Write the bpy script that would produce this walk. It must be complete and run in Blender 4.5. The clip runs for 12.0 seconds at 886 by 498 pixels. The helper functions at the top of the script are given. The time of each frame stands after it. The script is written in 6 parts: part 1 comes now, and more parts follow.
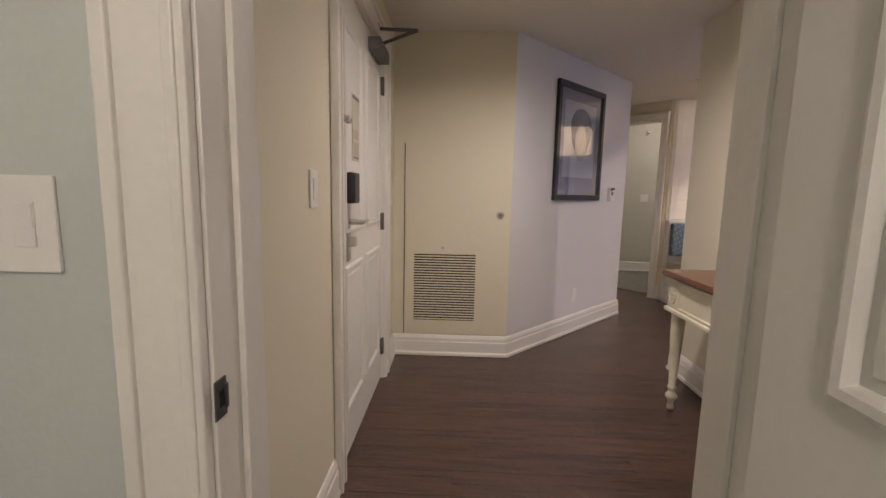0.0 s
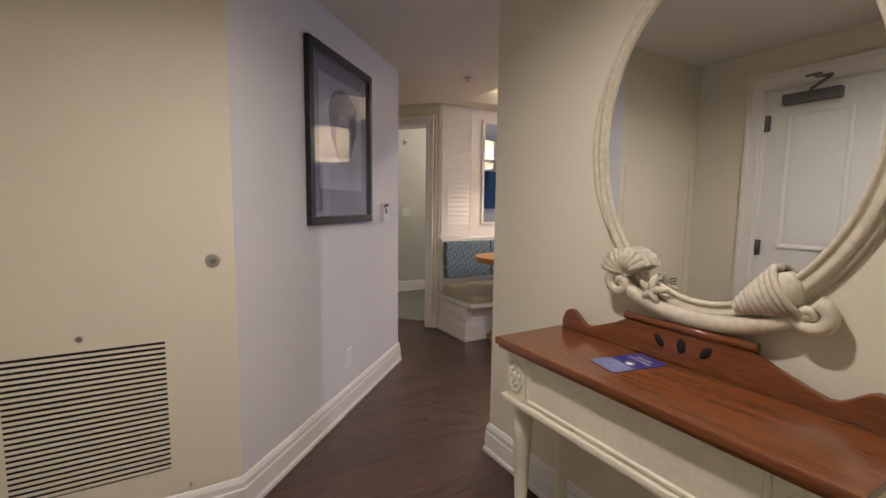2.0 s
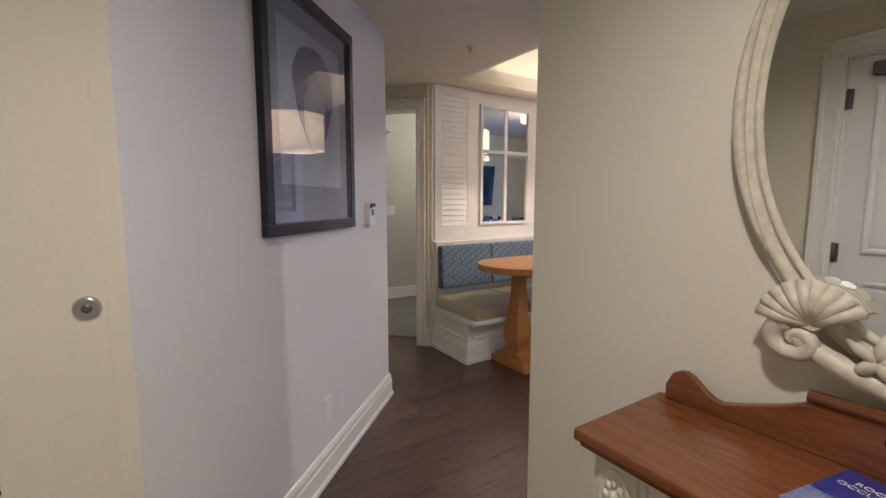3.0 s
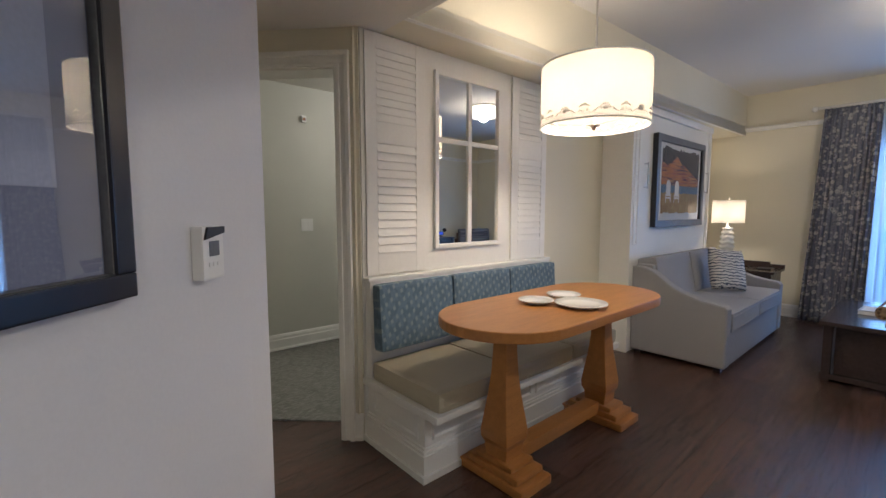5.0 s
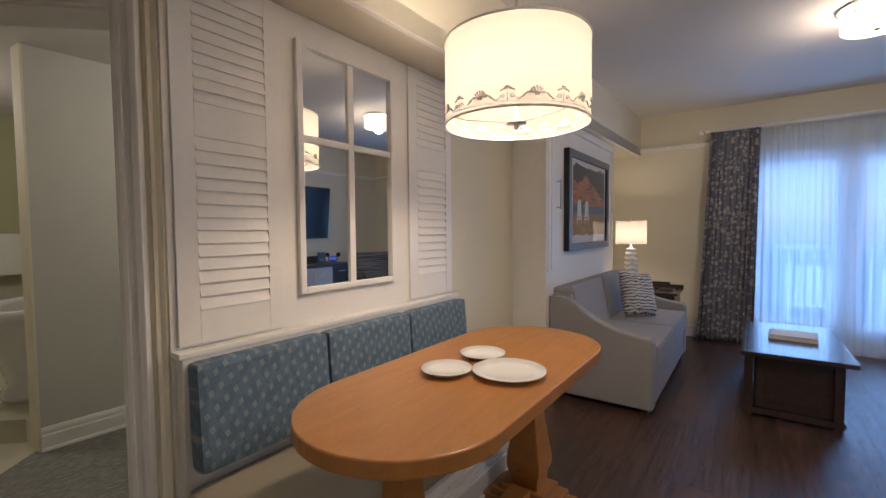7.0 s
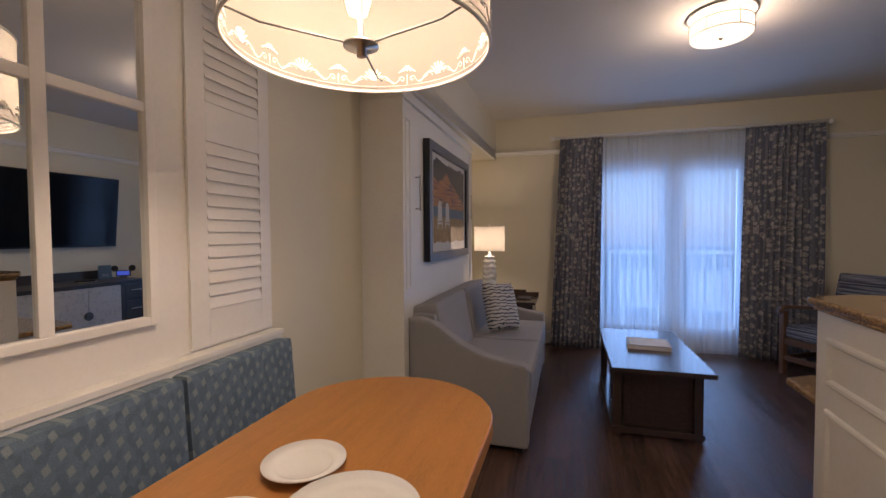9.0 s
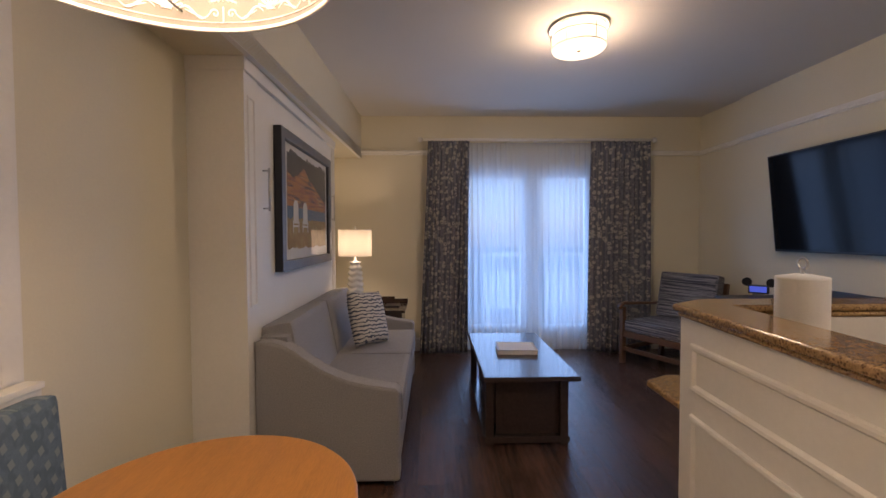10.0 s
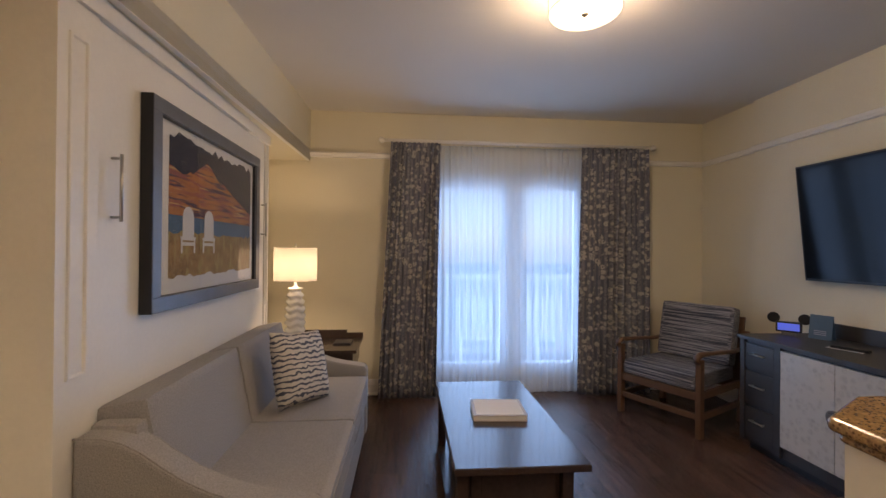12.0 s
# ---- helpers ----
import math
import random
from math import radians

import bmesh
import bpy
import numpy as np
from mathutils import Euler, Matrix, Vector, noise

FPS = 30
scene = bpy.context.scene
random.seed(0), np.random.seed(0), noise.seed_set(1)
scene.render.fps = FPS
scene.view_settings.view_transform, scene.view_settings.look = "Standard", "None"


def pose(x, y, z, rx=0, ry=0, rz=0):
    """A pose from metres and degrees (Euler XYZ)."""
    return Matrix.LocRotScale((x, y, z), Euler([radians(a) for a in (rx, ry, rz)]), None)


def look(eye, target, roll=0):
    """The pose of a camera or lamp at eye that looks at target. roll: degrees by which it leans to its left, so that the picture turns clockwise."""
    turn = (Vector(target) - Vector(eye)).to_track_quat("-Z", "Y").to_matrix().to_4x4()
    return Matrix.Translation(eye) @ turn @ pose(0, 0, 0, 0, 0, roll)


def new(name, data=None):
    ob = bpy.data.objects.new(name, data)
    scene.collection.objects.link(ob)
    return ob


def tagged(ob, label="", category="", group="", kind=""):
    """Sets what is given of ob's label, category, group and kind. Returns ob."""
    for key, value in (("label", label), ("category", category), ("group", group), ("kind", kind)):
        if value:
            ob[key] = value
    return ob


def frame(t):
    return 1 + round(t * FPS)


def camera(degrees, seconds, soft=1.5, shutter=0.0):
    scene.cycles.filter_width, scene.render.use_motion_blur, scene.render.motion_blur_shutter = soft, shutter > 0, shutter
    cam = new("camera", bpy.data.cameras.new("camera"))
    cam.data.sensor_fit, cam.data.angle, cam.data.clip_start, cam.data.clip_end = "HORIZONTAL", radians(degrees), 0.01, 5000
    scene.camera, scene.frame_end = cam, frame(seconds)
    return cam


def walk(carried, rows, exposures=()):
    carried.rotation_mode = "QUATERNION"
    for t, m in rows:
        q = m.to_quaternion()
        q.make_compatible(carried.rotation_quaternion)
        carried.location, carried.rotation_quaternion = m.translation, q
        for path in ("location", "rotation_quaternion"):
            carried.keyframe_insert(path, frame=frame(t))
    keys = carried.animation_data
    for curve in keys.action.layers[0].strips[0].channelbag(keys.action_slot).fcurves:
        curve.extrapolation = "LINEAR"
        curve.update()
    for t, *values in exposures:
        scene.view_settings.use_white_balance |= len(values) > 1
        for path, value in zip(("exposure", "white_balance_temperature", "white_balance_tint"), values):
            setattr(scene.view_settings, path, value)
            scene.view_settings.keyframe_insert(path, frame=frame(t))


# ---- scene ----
cam = camera(92.0, 12.0)
PATH = [
    (0, (0.706, 0.841, 1.169), (0.626, 2.822, 0.906), 1.2),
    (0.3, (0.717, 1.022, 1.19), (0.855, 3.0, 0.926), 1.3),
    (0.5, (0.707, 1.148, 1.185), (1.003, 3.109, 0.931), 1.4),
    (1, (0.724, 1.459, 1.205), (1.431, 3.318, 0.996), 1.0),
    (1.5, (0.806, 1.75, 1.21), (1.713, 3.52, 1.0), 0.8),
    (2, (0.933, 2.04, 1.226), (1.924, 3.766, 1.028), 0.7),
    (2.5, (1.02, 2.347, 1.239), (2.048, 4.048, 1.024), 0.2),
    (4.3, (1.555, 3.426, 1.26), (2.774, 4.999, 1.07), 0.2),
    (4.5, (1.626, 3.546, 1.287), (2.866, 5.104, 1.091), 0.0),
    (5, (1.825, 3.742, 1.276), (3.138, 5.241, 1.098), -0.0),
    (5.5, (1.982, 3.934, 1.292), (3.422, 5.314, 1.141), 0.0),
    (6, (2.103, 4.035, 1.297), (3.646, 5.297, 1.142), -0.2),
    (6.5, (2.253, 4.1, 1.313), (3.825, 5.332, 1.199), -0.5),
    (8.5, (2.892, 4.494, 1.314), (4.741, 5.253, 1.243), -0.3),
    (9, (3.08, 4.515, 1.319), (4.999, 5.075, 1.249), -0.3),
    (9.5, (3.236, 4.535, 1.319), (5.221, 4.763, 1.241), -0.1),
    (10, (3.385, 4.558, 1.336), (5.383, 4.509, 1.273), -0.2),
    (10.5, (3.561, 4.532, 1.343), (5.553, 4.367, 1.286), -0.1),
    (11, (3.772, 4.478, 1.373), (5.768, 4.36, 1.353), 0.4),
    (11.5, (3.964, 4.458, 1.367), (5.961, 4.352, 1.349), 0.8),
    (12, (4.188, 4.456, 1.382), (6.181, 4.284, 1.39), 0.5),
]
walk(cam, [(t, look(eye, target, roll)) for t, eye, target, roll in PATH],
     [(0, 0.66, 6300, 22), (2.5, 0.74, 6000, 18), (4.5, 0.45, 5600, 12), (5, 0.45, 5600, 11), (5.5, 0.28, 5600, 11), (6, 0.25, 5700, 12), (6.5, 0.3, 5900, 14), (8.5, -0.15, 6300, 22), (9.5, -0.08, 6800, 24), (10.5, 0.2, 7300, 22), (12, 0.35, 7900, 20)])

# world: blue dusk outside, a very soft low sun behind haze
world = bpy.data.worlds.new("dusk")
scene.world = world
world.use_nodes = True
wn = world.node_tree
sky = wn.nodes.new("ShaderNodeTexSky")
sky.sky_type = "NISHITA"
sky.sun_disc = False
sky.sun_elevation = radians(38)
sky.sun_rotation = radians(200)
wn.links.new(sky.outputs[0], wn.nodes["Background"].inputs[0])
wn.nodes["Background"].inputs[1].default_value = 0.085
sun = new("sun", bpy.data.lights.new("sun", "SUN"))
sun.data.energy, sun.data.angle, sun.data.color = 0.5, radians(20), (1.0, 0.93, 0.85)
sun.matrix_world = look((0, 0, 30), (6, 10, 24))


def bulb(x, y, z, watts, colour=(1.0, 0.74, 0.46), size=0.05):
    lamp = new("point_light", bpy.data.lights.new("point_light", "POINT"))
    lamp.data.energy, lamp.data.color, lamp.data.shadow_soft_size = watts, colour, size
    lamp.location = (x, y, z)
    return lamp


WARM = (1.0, 0.80, 0.56)
bulb(3.98, 4.98, 1.86, 11.5, WARM, 0.06)
bulb(3.85, 4.90, 1.86, 11.5, WARM, 0.06)
bulb(6.22, 3.59, 2.552, 18, WARM, 0.06)
bulb(7.70, 5.335, 1.26, 8, WARM, 0.05)
# daylight that falls in through the glazed balcony doors
day = new("window_daylight", bpy.data.lights.new("window_daylight", "AREA"))
day.data.shape, day.data.size, day.data.size_y = "RECTANGLE", 1.5, 2.0
day.data.energy, day.data.color = 40, (0.26, 0.52, 1.0)
day.matrix_world = look((8.5, 3.47, 1.1), (0, 3.47, 1.0))
# recessed downlight at the entry, and an added unseen one over the kitchen as fill
for x, y, z, w, cone, blend in ((1.28, 2.72, 2.20, 46, 165, 0.9), (3.9, 2.6, 2.68, 52, 176, 0.45)):
    lamp = new("downlight_beam", bpy.data.lights.new("downlight_beam", "SPOT"))
    lamp.data.energy, lamp.data.color, lamp.data.shadow_soft_size = w, (1.0, 0.90, 0.78), 0.05
    lamp.data.spot_size, lamp.data.spot_blend = radians(cone), blend
    lamp.location = (x, y, z)
# added fill lights without fixtures in the rooms beside the hall
for x, y, z, w in ((0.6, -0.3, 2.1, 20), (2.4, 8.6, 2.2, 15), (4.2, 6.6, 2.3, 15)):
    bulb(x, y, z, w, (1.0, 0.88, 0.72), 0.07)


# ---- materials ----
def mat(name, colour, rough=0.6, metal=0.0, vary=0.06, scale=12.0, bump=0.05, fine=140.0, stretch=(1, 1, 1), coat=0.0, random_tone=0.0):
    """Principled surface with two scales of variation and fine relief, in object metres."""
    m = bpy.data.materials.new(name)
    m.use_nodes = True
    t = m.node_tree
    b = t.nodes["Principled BSDF"]
    b.inputs["Roughness"].default_value, b.inputs["Metallic"].default_value = rough, metal
    b.inputs["Coat Weight"].default_value = coat
    co = t.nodes.new("ShaderNodeTexCoord")
    mp = t.nodes.new("ShaderNodeMapping")
    mp.inputs["Scale"].default_value = stretch
    t.links.new(co.outputs["Object"], mp.inputs[0])
    n1, n2 = t.nodes.new("ShaderNodeTexNoise"), t.nodes.new("ShaderNodeTexNoise")
    n1.inputs["Scale"].default_value, n2.inputs["Scale"].default_value = scale, fine
    n1.inputs["Detail"].default_value = 4
    for n in (n1, n2):
        t.links.new(mp.outputs[0], n.inputs["Vector"])
    mix = t.nodes.new("ShaderNodeMath")
    mix.operation = "ADD"
    t.links.new(n1.outputs[0], mix.inputs[0])
    t.links.new(n2.outputs[0], mix.inputs[1])
    last = mix.outputs[0]
    if random_tone:
        info = t.nodes.new("ShaderNodeObjectInfo")
        shift = t.nodes.new("ShaderNodeVectorMath")
        shift.operation = "SCALE"
        shift.inputs[0].default_value = (37.0, 19.0, 11.0)
        t.links.new(info.outputs["Random"], shift.inputs["Scale"])
        t.links.new(shift.outputs[0], mp.inputs["Location"])
        mul = t.nodes.new("ShaderNodeMath")
        mul.operation = "MULTIPLY_ADD"
        t.links.new(info.outputs["Random"], mul.inputs[0])
        mul.inputs[1].default_value = random_tone
        t.links.new(last, mul.inputs[2])
        last = mul.outputs[0]
    ramp = t.nodes.new("ShaderNodeMapRange")
    t.links.new(last, ramp.inputs[0])
    ramp.inputs[1].default_value, ramp.inputs[2].default_value = 0.6, 1.4 + random_tone
    ramp.inputs[3].default_value, ramp.inputs[4].default_value = 1 - vary, 1 + vary
    col = t.nodes.new("ShaderNodeVectorMath")
    col.operation = "SCALE"
    col.inputs[0].default_value = colour
    t.links.new(ramp.outputs[0], col.inputs["Scale"])
    t.links.new(col.outputs[0], b.inputs["Base Color"])
    if bump:
        bp = t.nodes.new("ShaderNodeBump")
        bp.inputs["Strength"].default_value, bp.inputs["Distance"].default_value = bump, 0.004
        t.links.new(mix.outputs[0], bp.inputs["Height"])
        t.links.new(bp.outputs[0], b.inputs["Normal"])
    return m


def two_tone(m, other, node, socket="Fac", low=0.45, high=0.55):
    """Blend the base colour of m towards other where a texture node is high."""
    t = m.node_tree
    b = t.nodes["Principled BSDF"]
    old = b.inputs["Base Color"].links[0].from_socket
    r = t.nodes.new("ShaderNodeMapRange")
    r.inputs[1].default_value, r.inputs[2].default_value = low, high
    t.links.new(node.outputs[socket], r.inputs[0])
    mx = t.nodes.new("ShaderNodeMix")
    mx.data_type = "RGBA"
    t.links.new(r.outputs[0], mx.inputs[0])
    t.links.new(old, mx.inputs[6])
    mx.inputs[7].default_value = (*other, 1)
    t.links.new(mx.outputs[2], b.inputs["Base Color"])
    return m


def texture(m, kind, scale, stretch=(1, 1, 1), turn=(0, 0, 0), **inputs):
    t = m.node_tree
    co, mp = t.nodes.new("ShaderNodeTexCoord"), t.nodes.new("ShaderNodeMapping")
    mp.inputs["Scale"].default_value = stretch
    mp.inputs["Rotation"].default_value = turn
    t.links.new(co.outputs["Object"], mp.inputs[0])
    n = t.nodes.new(kind)
    n.inputs["Scale"].default_value = scale
    for k, v in inputs.items():
        n.inputs[k].default_value = v
    t.links.new(mp.outputs[0], n.inputs["Vector"])
    return n


M_WALL = mat("cream_wall_paint", (0.72, 0.67, 0.53), 0.75, vary=0.03, scale=2, bump=0.12, fine=90)
M_PALE = mat("pale_lilac_wall_paint", (0.71, 0.695, 0.70), 0.75, vary=0.03, scale=2, bump=0.12, fine=90)
M_BLUE = mat("pale_blue_wall_paint", (0.56, 0.60, 0.57), 0.75, vary=0.03, scale=2, bump=0.12, fine=90)
M_STONE = mat("stone_grey_wall_paint", (0.54, 0.53, 0.47), 0.75, vary=0.03, scale=2, bump=0.12, fine=90)
M_GREEN = mat("sage_wall_paint", (0.38, 0.38, 0.22), 0.7, vary=0.03, scale=2, bump=0.1, fine=90)
M_CEIL = mat("ceiling_paint", (0.72, 0.69, 0.64), 0.85, vary=0.03, scale=1.5, bump=0.25, fine=120)
M_WHITE = mat("white_trim_paint", (0.80, 0.78, 0.73), 0.38, vary=0.03, scale=5, bump=0.03, fine=60)
M_DOOR = mat("door_paint", (0.78, 0.77, 0.73), 0.42, vary=0.03, scale=4, bump=0.05, fine=60)
M_IVORY = mat("ivory_antique_paint", (0.74, 0.70, 0.55), 0.45, vary=0.10, scale=9, bump=0.08, fine=70)
M_FRAMEW = mat("glazed_ivory_frame", (0.58, 0.53, 0.40), 0.42, vary=0.14, scale=30, bump=0.15, fine=60)
M_FLOOR = mat("dark_wood_plank", (0.086, 0.045, 0.032), 0.2, vary=0.7, scale=3, bump=0.42, fine=30, stretch=(1.2, 16, 1), random_tone=0.28)
M_FLOOR.node_tree.nodes["Principled BSDF"].inputs["Specular IOR Level"].default_value = 0.75
_t = M_FLOOR.node_tree
_r, _c, _p, _q = (_t.nodes.new(k) for k in ("ShaderNodeTexNoise", "ShaderNodeTexCoord", "ShaderNodeMapping", "ShaderNodeMapRange"))
_p.inputs["Scale"].default_value = (1.6, 22, 1)
_r.inputs["Scale"].default_value, _r.inputs["Detail"].default_value = 1.0, 5
_q.inputs[1].default_value, _q.inputs[2].default_value, _q.inputs[3].default_value, _q.inputs[4].default_value = 0.38, 0.62, 0.14, 0.27
_t.links.new(_c.outputs["Object"], _p.inputs[0])
_t.links.new(_p.outputs[0], _r.inputs["Vector"])
_t.links.new(_r.outputs[0], _q.inputs[0])
_t.links.new(_q.outputs[0], _t.nodes["Principled BSDF"].inputs["Roughness"])
M_SUB = mat("floor_joint", (0.02, 0.014, 0.012), 0.7)
M_CARPET = mat("grey_patterned_carpet", (0.19, 0.185, 0.165), 0.95, vary=0.3, scale=9, bump=0.8, fine=160)
M_TILE = mat("beige_floor_tile", (0.58, 0.54, 0.42), 0.35, vary=0.08, scale=4, bump=0.03)
M_MAHOG = mat("red_mahogany", (0.18, 0.060, 0.019), 0.24, vary=0.38, scale=3, bump=0.04, fine=22, stretch=(1, 11, 11), coat=0.3)
M_OAK = mat("honey_maple_wood", (0.45, 0.195, 0.050), 0.36, vary=0.18, scale=4, bump=0.03, fine=40, stretch=(1, 8, 8))
M_DARKW = mat("dark_espresso_wood", (0.050, 0.033, 0.028), 0.26, vary=0.25, scale=5, bump=0.04, fine=50, stretch=(1, 10, 10), coat=0.3)
M_CHAIRW = mat("brown_chair_wood", (0.13, 0.065, 0.034), 0.38, vary=0.25, scale=6, bump=0.05, fine=50, stretch=(8, 8, 1))
M_CABIN = mat("charcoal_wood", (0.040, 0.038, 0.040), 0.42, vary=0.2, scale=6, bump=0.08, fine=60, stretch=(1, 8, 8))
M_BLACK = mat("black_lacquer", (0.012, 0.013, 0.018), 0.28, vary=0.1, scale=8, bump=0.02)
M_PEWTER = mat("pewter_frame", (0.16, 0.17, 0.19), 0.38, 0.4, vary=0.2, scale=10, bump=0.05)
M_PLASTIC = mat("black_plastic", (0.010, 0.010, 0.012), 0.42, vary=0.05)
M_WPLAST = mat("white_plastic", (0.80, 0.79, 0.76), 0.35, vary=0.02)
M_CHROME = mat("brushed_nickel", (0.55, 0.53, 0.50), 0.28, 1.0, vary=0.08, scale=30)
M_STEEL = mat("dark_steel", (0.17, 0.17, 0.17), 0.4, 0.8, vary=0.12, scale=20)
M_SOFA = mat("grey_woven_upholstery", (0.33, 0.32, 0.32), 0.95, vary=0.2, scale=140, bump=0.7, fine=260)
M_SEAT = mat("beige_vinyl", (0.46, 0.41, 0.30), 0.42, vary=0.05, scale=5, bump=0.06, fine=150)
M_CERAM = mat("white_glazed_ceramic", (0.82, 0.81, 0.78), 0.12, vary=0.02, bump=0.0)
M_TOWEL = mat("white_terry", (0.78, 0.77, 0.70), 0.95, vary=0.06, scale=60, bump=0.7, fine=300)
M_GRANITE = mat("brown_granite", (0.36, 0.225, 0.10), 0.14, vary=0.5, scale=60, bump=0.02, fine=190, coat=0.3)
M_PAPER = mat("white_paper", (0.80, 0.79, 0.76), 0.85, vary=0.03, scale=40, bump=0.15)
M_NOTICE = mat("yellowed_notice_paper", (0.60, 0.56, 0.46), 0.6, vary=0.1, scale=25)
M_BOOKC = mat("book_cover", (0.44, 0.41, 0.40), 0.45, vary=0.1)
M_NAVY = mat("blue_printed_card", (0.035, 0.04, 0.22), 0.35, vary=0.3, scale=30)
M_TEAL = mat("slate_blue_card", (0.06, 0.12, 0.19), 0.5, vary=0.1)
M_RAIL = mat("white_outdoor_paint", (0.78, 0.78, 0.78), 0.5, vary=0.04)
M_DECK = mat("balcony_concrete", (0.35, 0.35, 0.34), 0.8, vary=0.12, bump=0.3)
M_LEAF = mat("foliage", (0.05, 0.085, 0.04), 0.7, vary=0.5, scale=3, bump=0.4)
# near-black: mirror backing, and painted shade of holes and gaps
M_NEARBLACK = mat("near_black", (0.01, 0.008, 0.007), 0.9)
M_MATB = mat("picture_mount_grey", (0.32, 0.33, 0.42), 0.8, vary=0.03)
M_MATW = mat("picture_mount_white", (0.74, 0.73, 0.72), 0.8, vary=0.03)
M_SHELLP = mat("watercolour_paper", (0.60, 0.61, 0.70), 0.8, vary=0.08, scale=3)
M_SHELLB = mat("blue_shell_wash", (0.17, 0.19, 0.33), 0.8, vary=0.55, scale=9)
M_SHELLC = mat("pale_shell_wash", (0.42, 0.42, 0.50), 0.8, vary=0.3, scale=7)

M_CUSH = mat("blue_diamond_fabric", (0.135, 0.195, 0.26), 0.9, vary=0.12, scale=60, bump=0.4, fine=380)
vd = texture(M_CUSH, "ShaderNodeTexVoronoi", 1.0, (27, 0.01, 19), (0, radians(24), 0), Randomness=0.0)
vd.distance = "CHEBYCHEV"
two_tone(M_CUSH, (0.105, 0.158, 0.215), texture(M_CUSH, "ShaderNodeTexNoise", 1.0, (34, 34, 22), Detail=1.0), "Fac", 0.48, 0.58)
two_tone(M_CUSH, (0.23, 0.285, 0.31), vd, "Distance", 0.24, 0.17)
M_STRIPE = mat("dark_striped_fabric", (0.045, 0.05, 0.065), 0.9, vary=0.2, scale=40, bump=0.4, fine=300)
two_tone(M_STRIPE, (0.30, 0.29, 0.30), texture(M_STRIPE, "ShaderNodeTexNoise", 1.0, (2.5, 170, 170), Detail=3.0), "Fac", 0.45, 0.57)
M_PILLOW = mat("wave_print_fabric", (0.62, 0.58, 0.52), 0.9, vary=0.1, scale=40, bump=0.4, fine=300)
wav = texture(M_PILLOW, "ShaderNodeTexWave", 12.0, (1, 1, 1), Distortion=6.0, Detail=2.5)
wav.bands_direction = "Z"
wav.inputs["Detail Scale"].default_value = 1.6
two_tone(M_PILLOW, (0.075, 0.085, 0.12), wav, "Fac", 0.62, 0.78)
M_CURT = mat("patterned_curtain", (0.21, 0.218, 0.25), 0.9, vary=0.25, scale=50, bump=0.3, fine=300)


def on_weave(m, node, stretch):
    """Lay a texture along the cloth's own width and height, in metres."""
    t = m.node_tree
    uv, mp = t.nodes.new("ShaderNodeUVMap"), t.nodes.new("ShaderNodeMapping")
    mp.inputs["Scale"].default_value = stretch
    t.links.new(uv.outputs[0], mp.inputs[0])
    t.links.new(mp.outputs[0], node.inputs["Vector"])
    return node


vs = on_weave(M_CURT, texture(M_CURT, "ShaderNodeTexWave", 1.0, Distortion=0.0), (3.4, 0, 1))
two_tone(M_CURT, (0.12, 0.13, 0.17), vs, "Fac", 0.30, 0.10)
two_tone(M_CURT, (0.46, 0.445, 0.42), on_weave(M_CURT, texture(M_CURT, "ShaderNodeTexVoronoi", 1.0, Randomness=0.7), (15, 18, 1)), "Distance", 0.50, 0.36)
two_tone(M_CURT, (0.13, 0.138, 0.175), on_weave(M_CURT, texture(M_CURT, "ShaderNodeTexNoise", 1.0, Detail=3.0), (38, 46, 1)), "Fac", 0.55, 0.62)
M_PEARL = mat("mother_of_pearl_panel", (0.48, 0.47, 0.45), 0.3, vary=0.2, scale=22, bump=0.08, fine=70)
vp = texture(M_PEARL, "ShaderNodeTexVoronoi", 26.0)
two_tone(M_PEARL, (0.55, 0.54, 0.515), vp, "Distance", 0.25, 0.6)
vg = texture(M_GRANITE, "ShaderNodeTexVoronoi", 120.0)
two_tone(M_GRANITE, (0.15, 0.085, 0.04), vg, "Distance", 0.42, 0.25)
vc = texture(M_CARPET, "ShaderNodeTexNoise", 1.0, (22, 60, 1), (0, 0, radians(40)), Detail=5.0)
two_tone(M_CARPET, (0.27, 0.265, 0.24), vc, "Fac", 0.47, 0.62)


def clear(name, colour=(1, 1, 1), rough=0.0):
    m = bpy.data.materials.new(name)
    m.use_nodes = True
    b = m.node_tree.nodes["Principled BSDF"]
    b.inputs["Base Color"].default_value = (*colour, 1)
    b.inputs["Roughness"].default_value = rough
    return m


M_MIRROR = clear("silvered_mirror", (0.86, 0.88, 0.88))
M_MIRROR.node_tree.nodes["Principled BSDF"].inputs["Metallic"].default_value = 1
M_SCREEN = clear("tv_screen", (0.006, 0.008, 0.011), 0.09)
M_SCREEN.node_tree.nodes["Principled BSDF"].inputs["Specular IOR Level"].default_value = 0.16
M_GLASS = bpy.data.materials.new("window_glass")
M_GLASS.use_nodes = True
_t = M_GLASS.node_tree
_t.nodes.remove(_t.nodes["Principled BSDF"])
_a, _b, _m, _f = (_t.nodes.new(k) for k in ("ShaderNodeBsdfTransparent", "ShaderNodeBsdfGlossy", "ShaderNodeMixShader", "ShaderNodeFresnel"))
_b.inputs["Roughness"].default_value = 0.02
_f.inputs["IOR"].default_value = 1.45
_t.links.new(_f.outputs[0], _m.inputs[0])
_t.links.new(_a.outputs[0], _m.inputs[1])
_t.links.new(_b.outputs[0], _m.inputs[2])
_t.links.new(_m.outputs[0], _t.nodes["Material Output"].inputs[0])


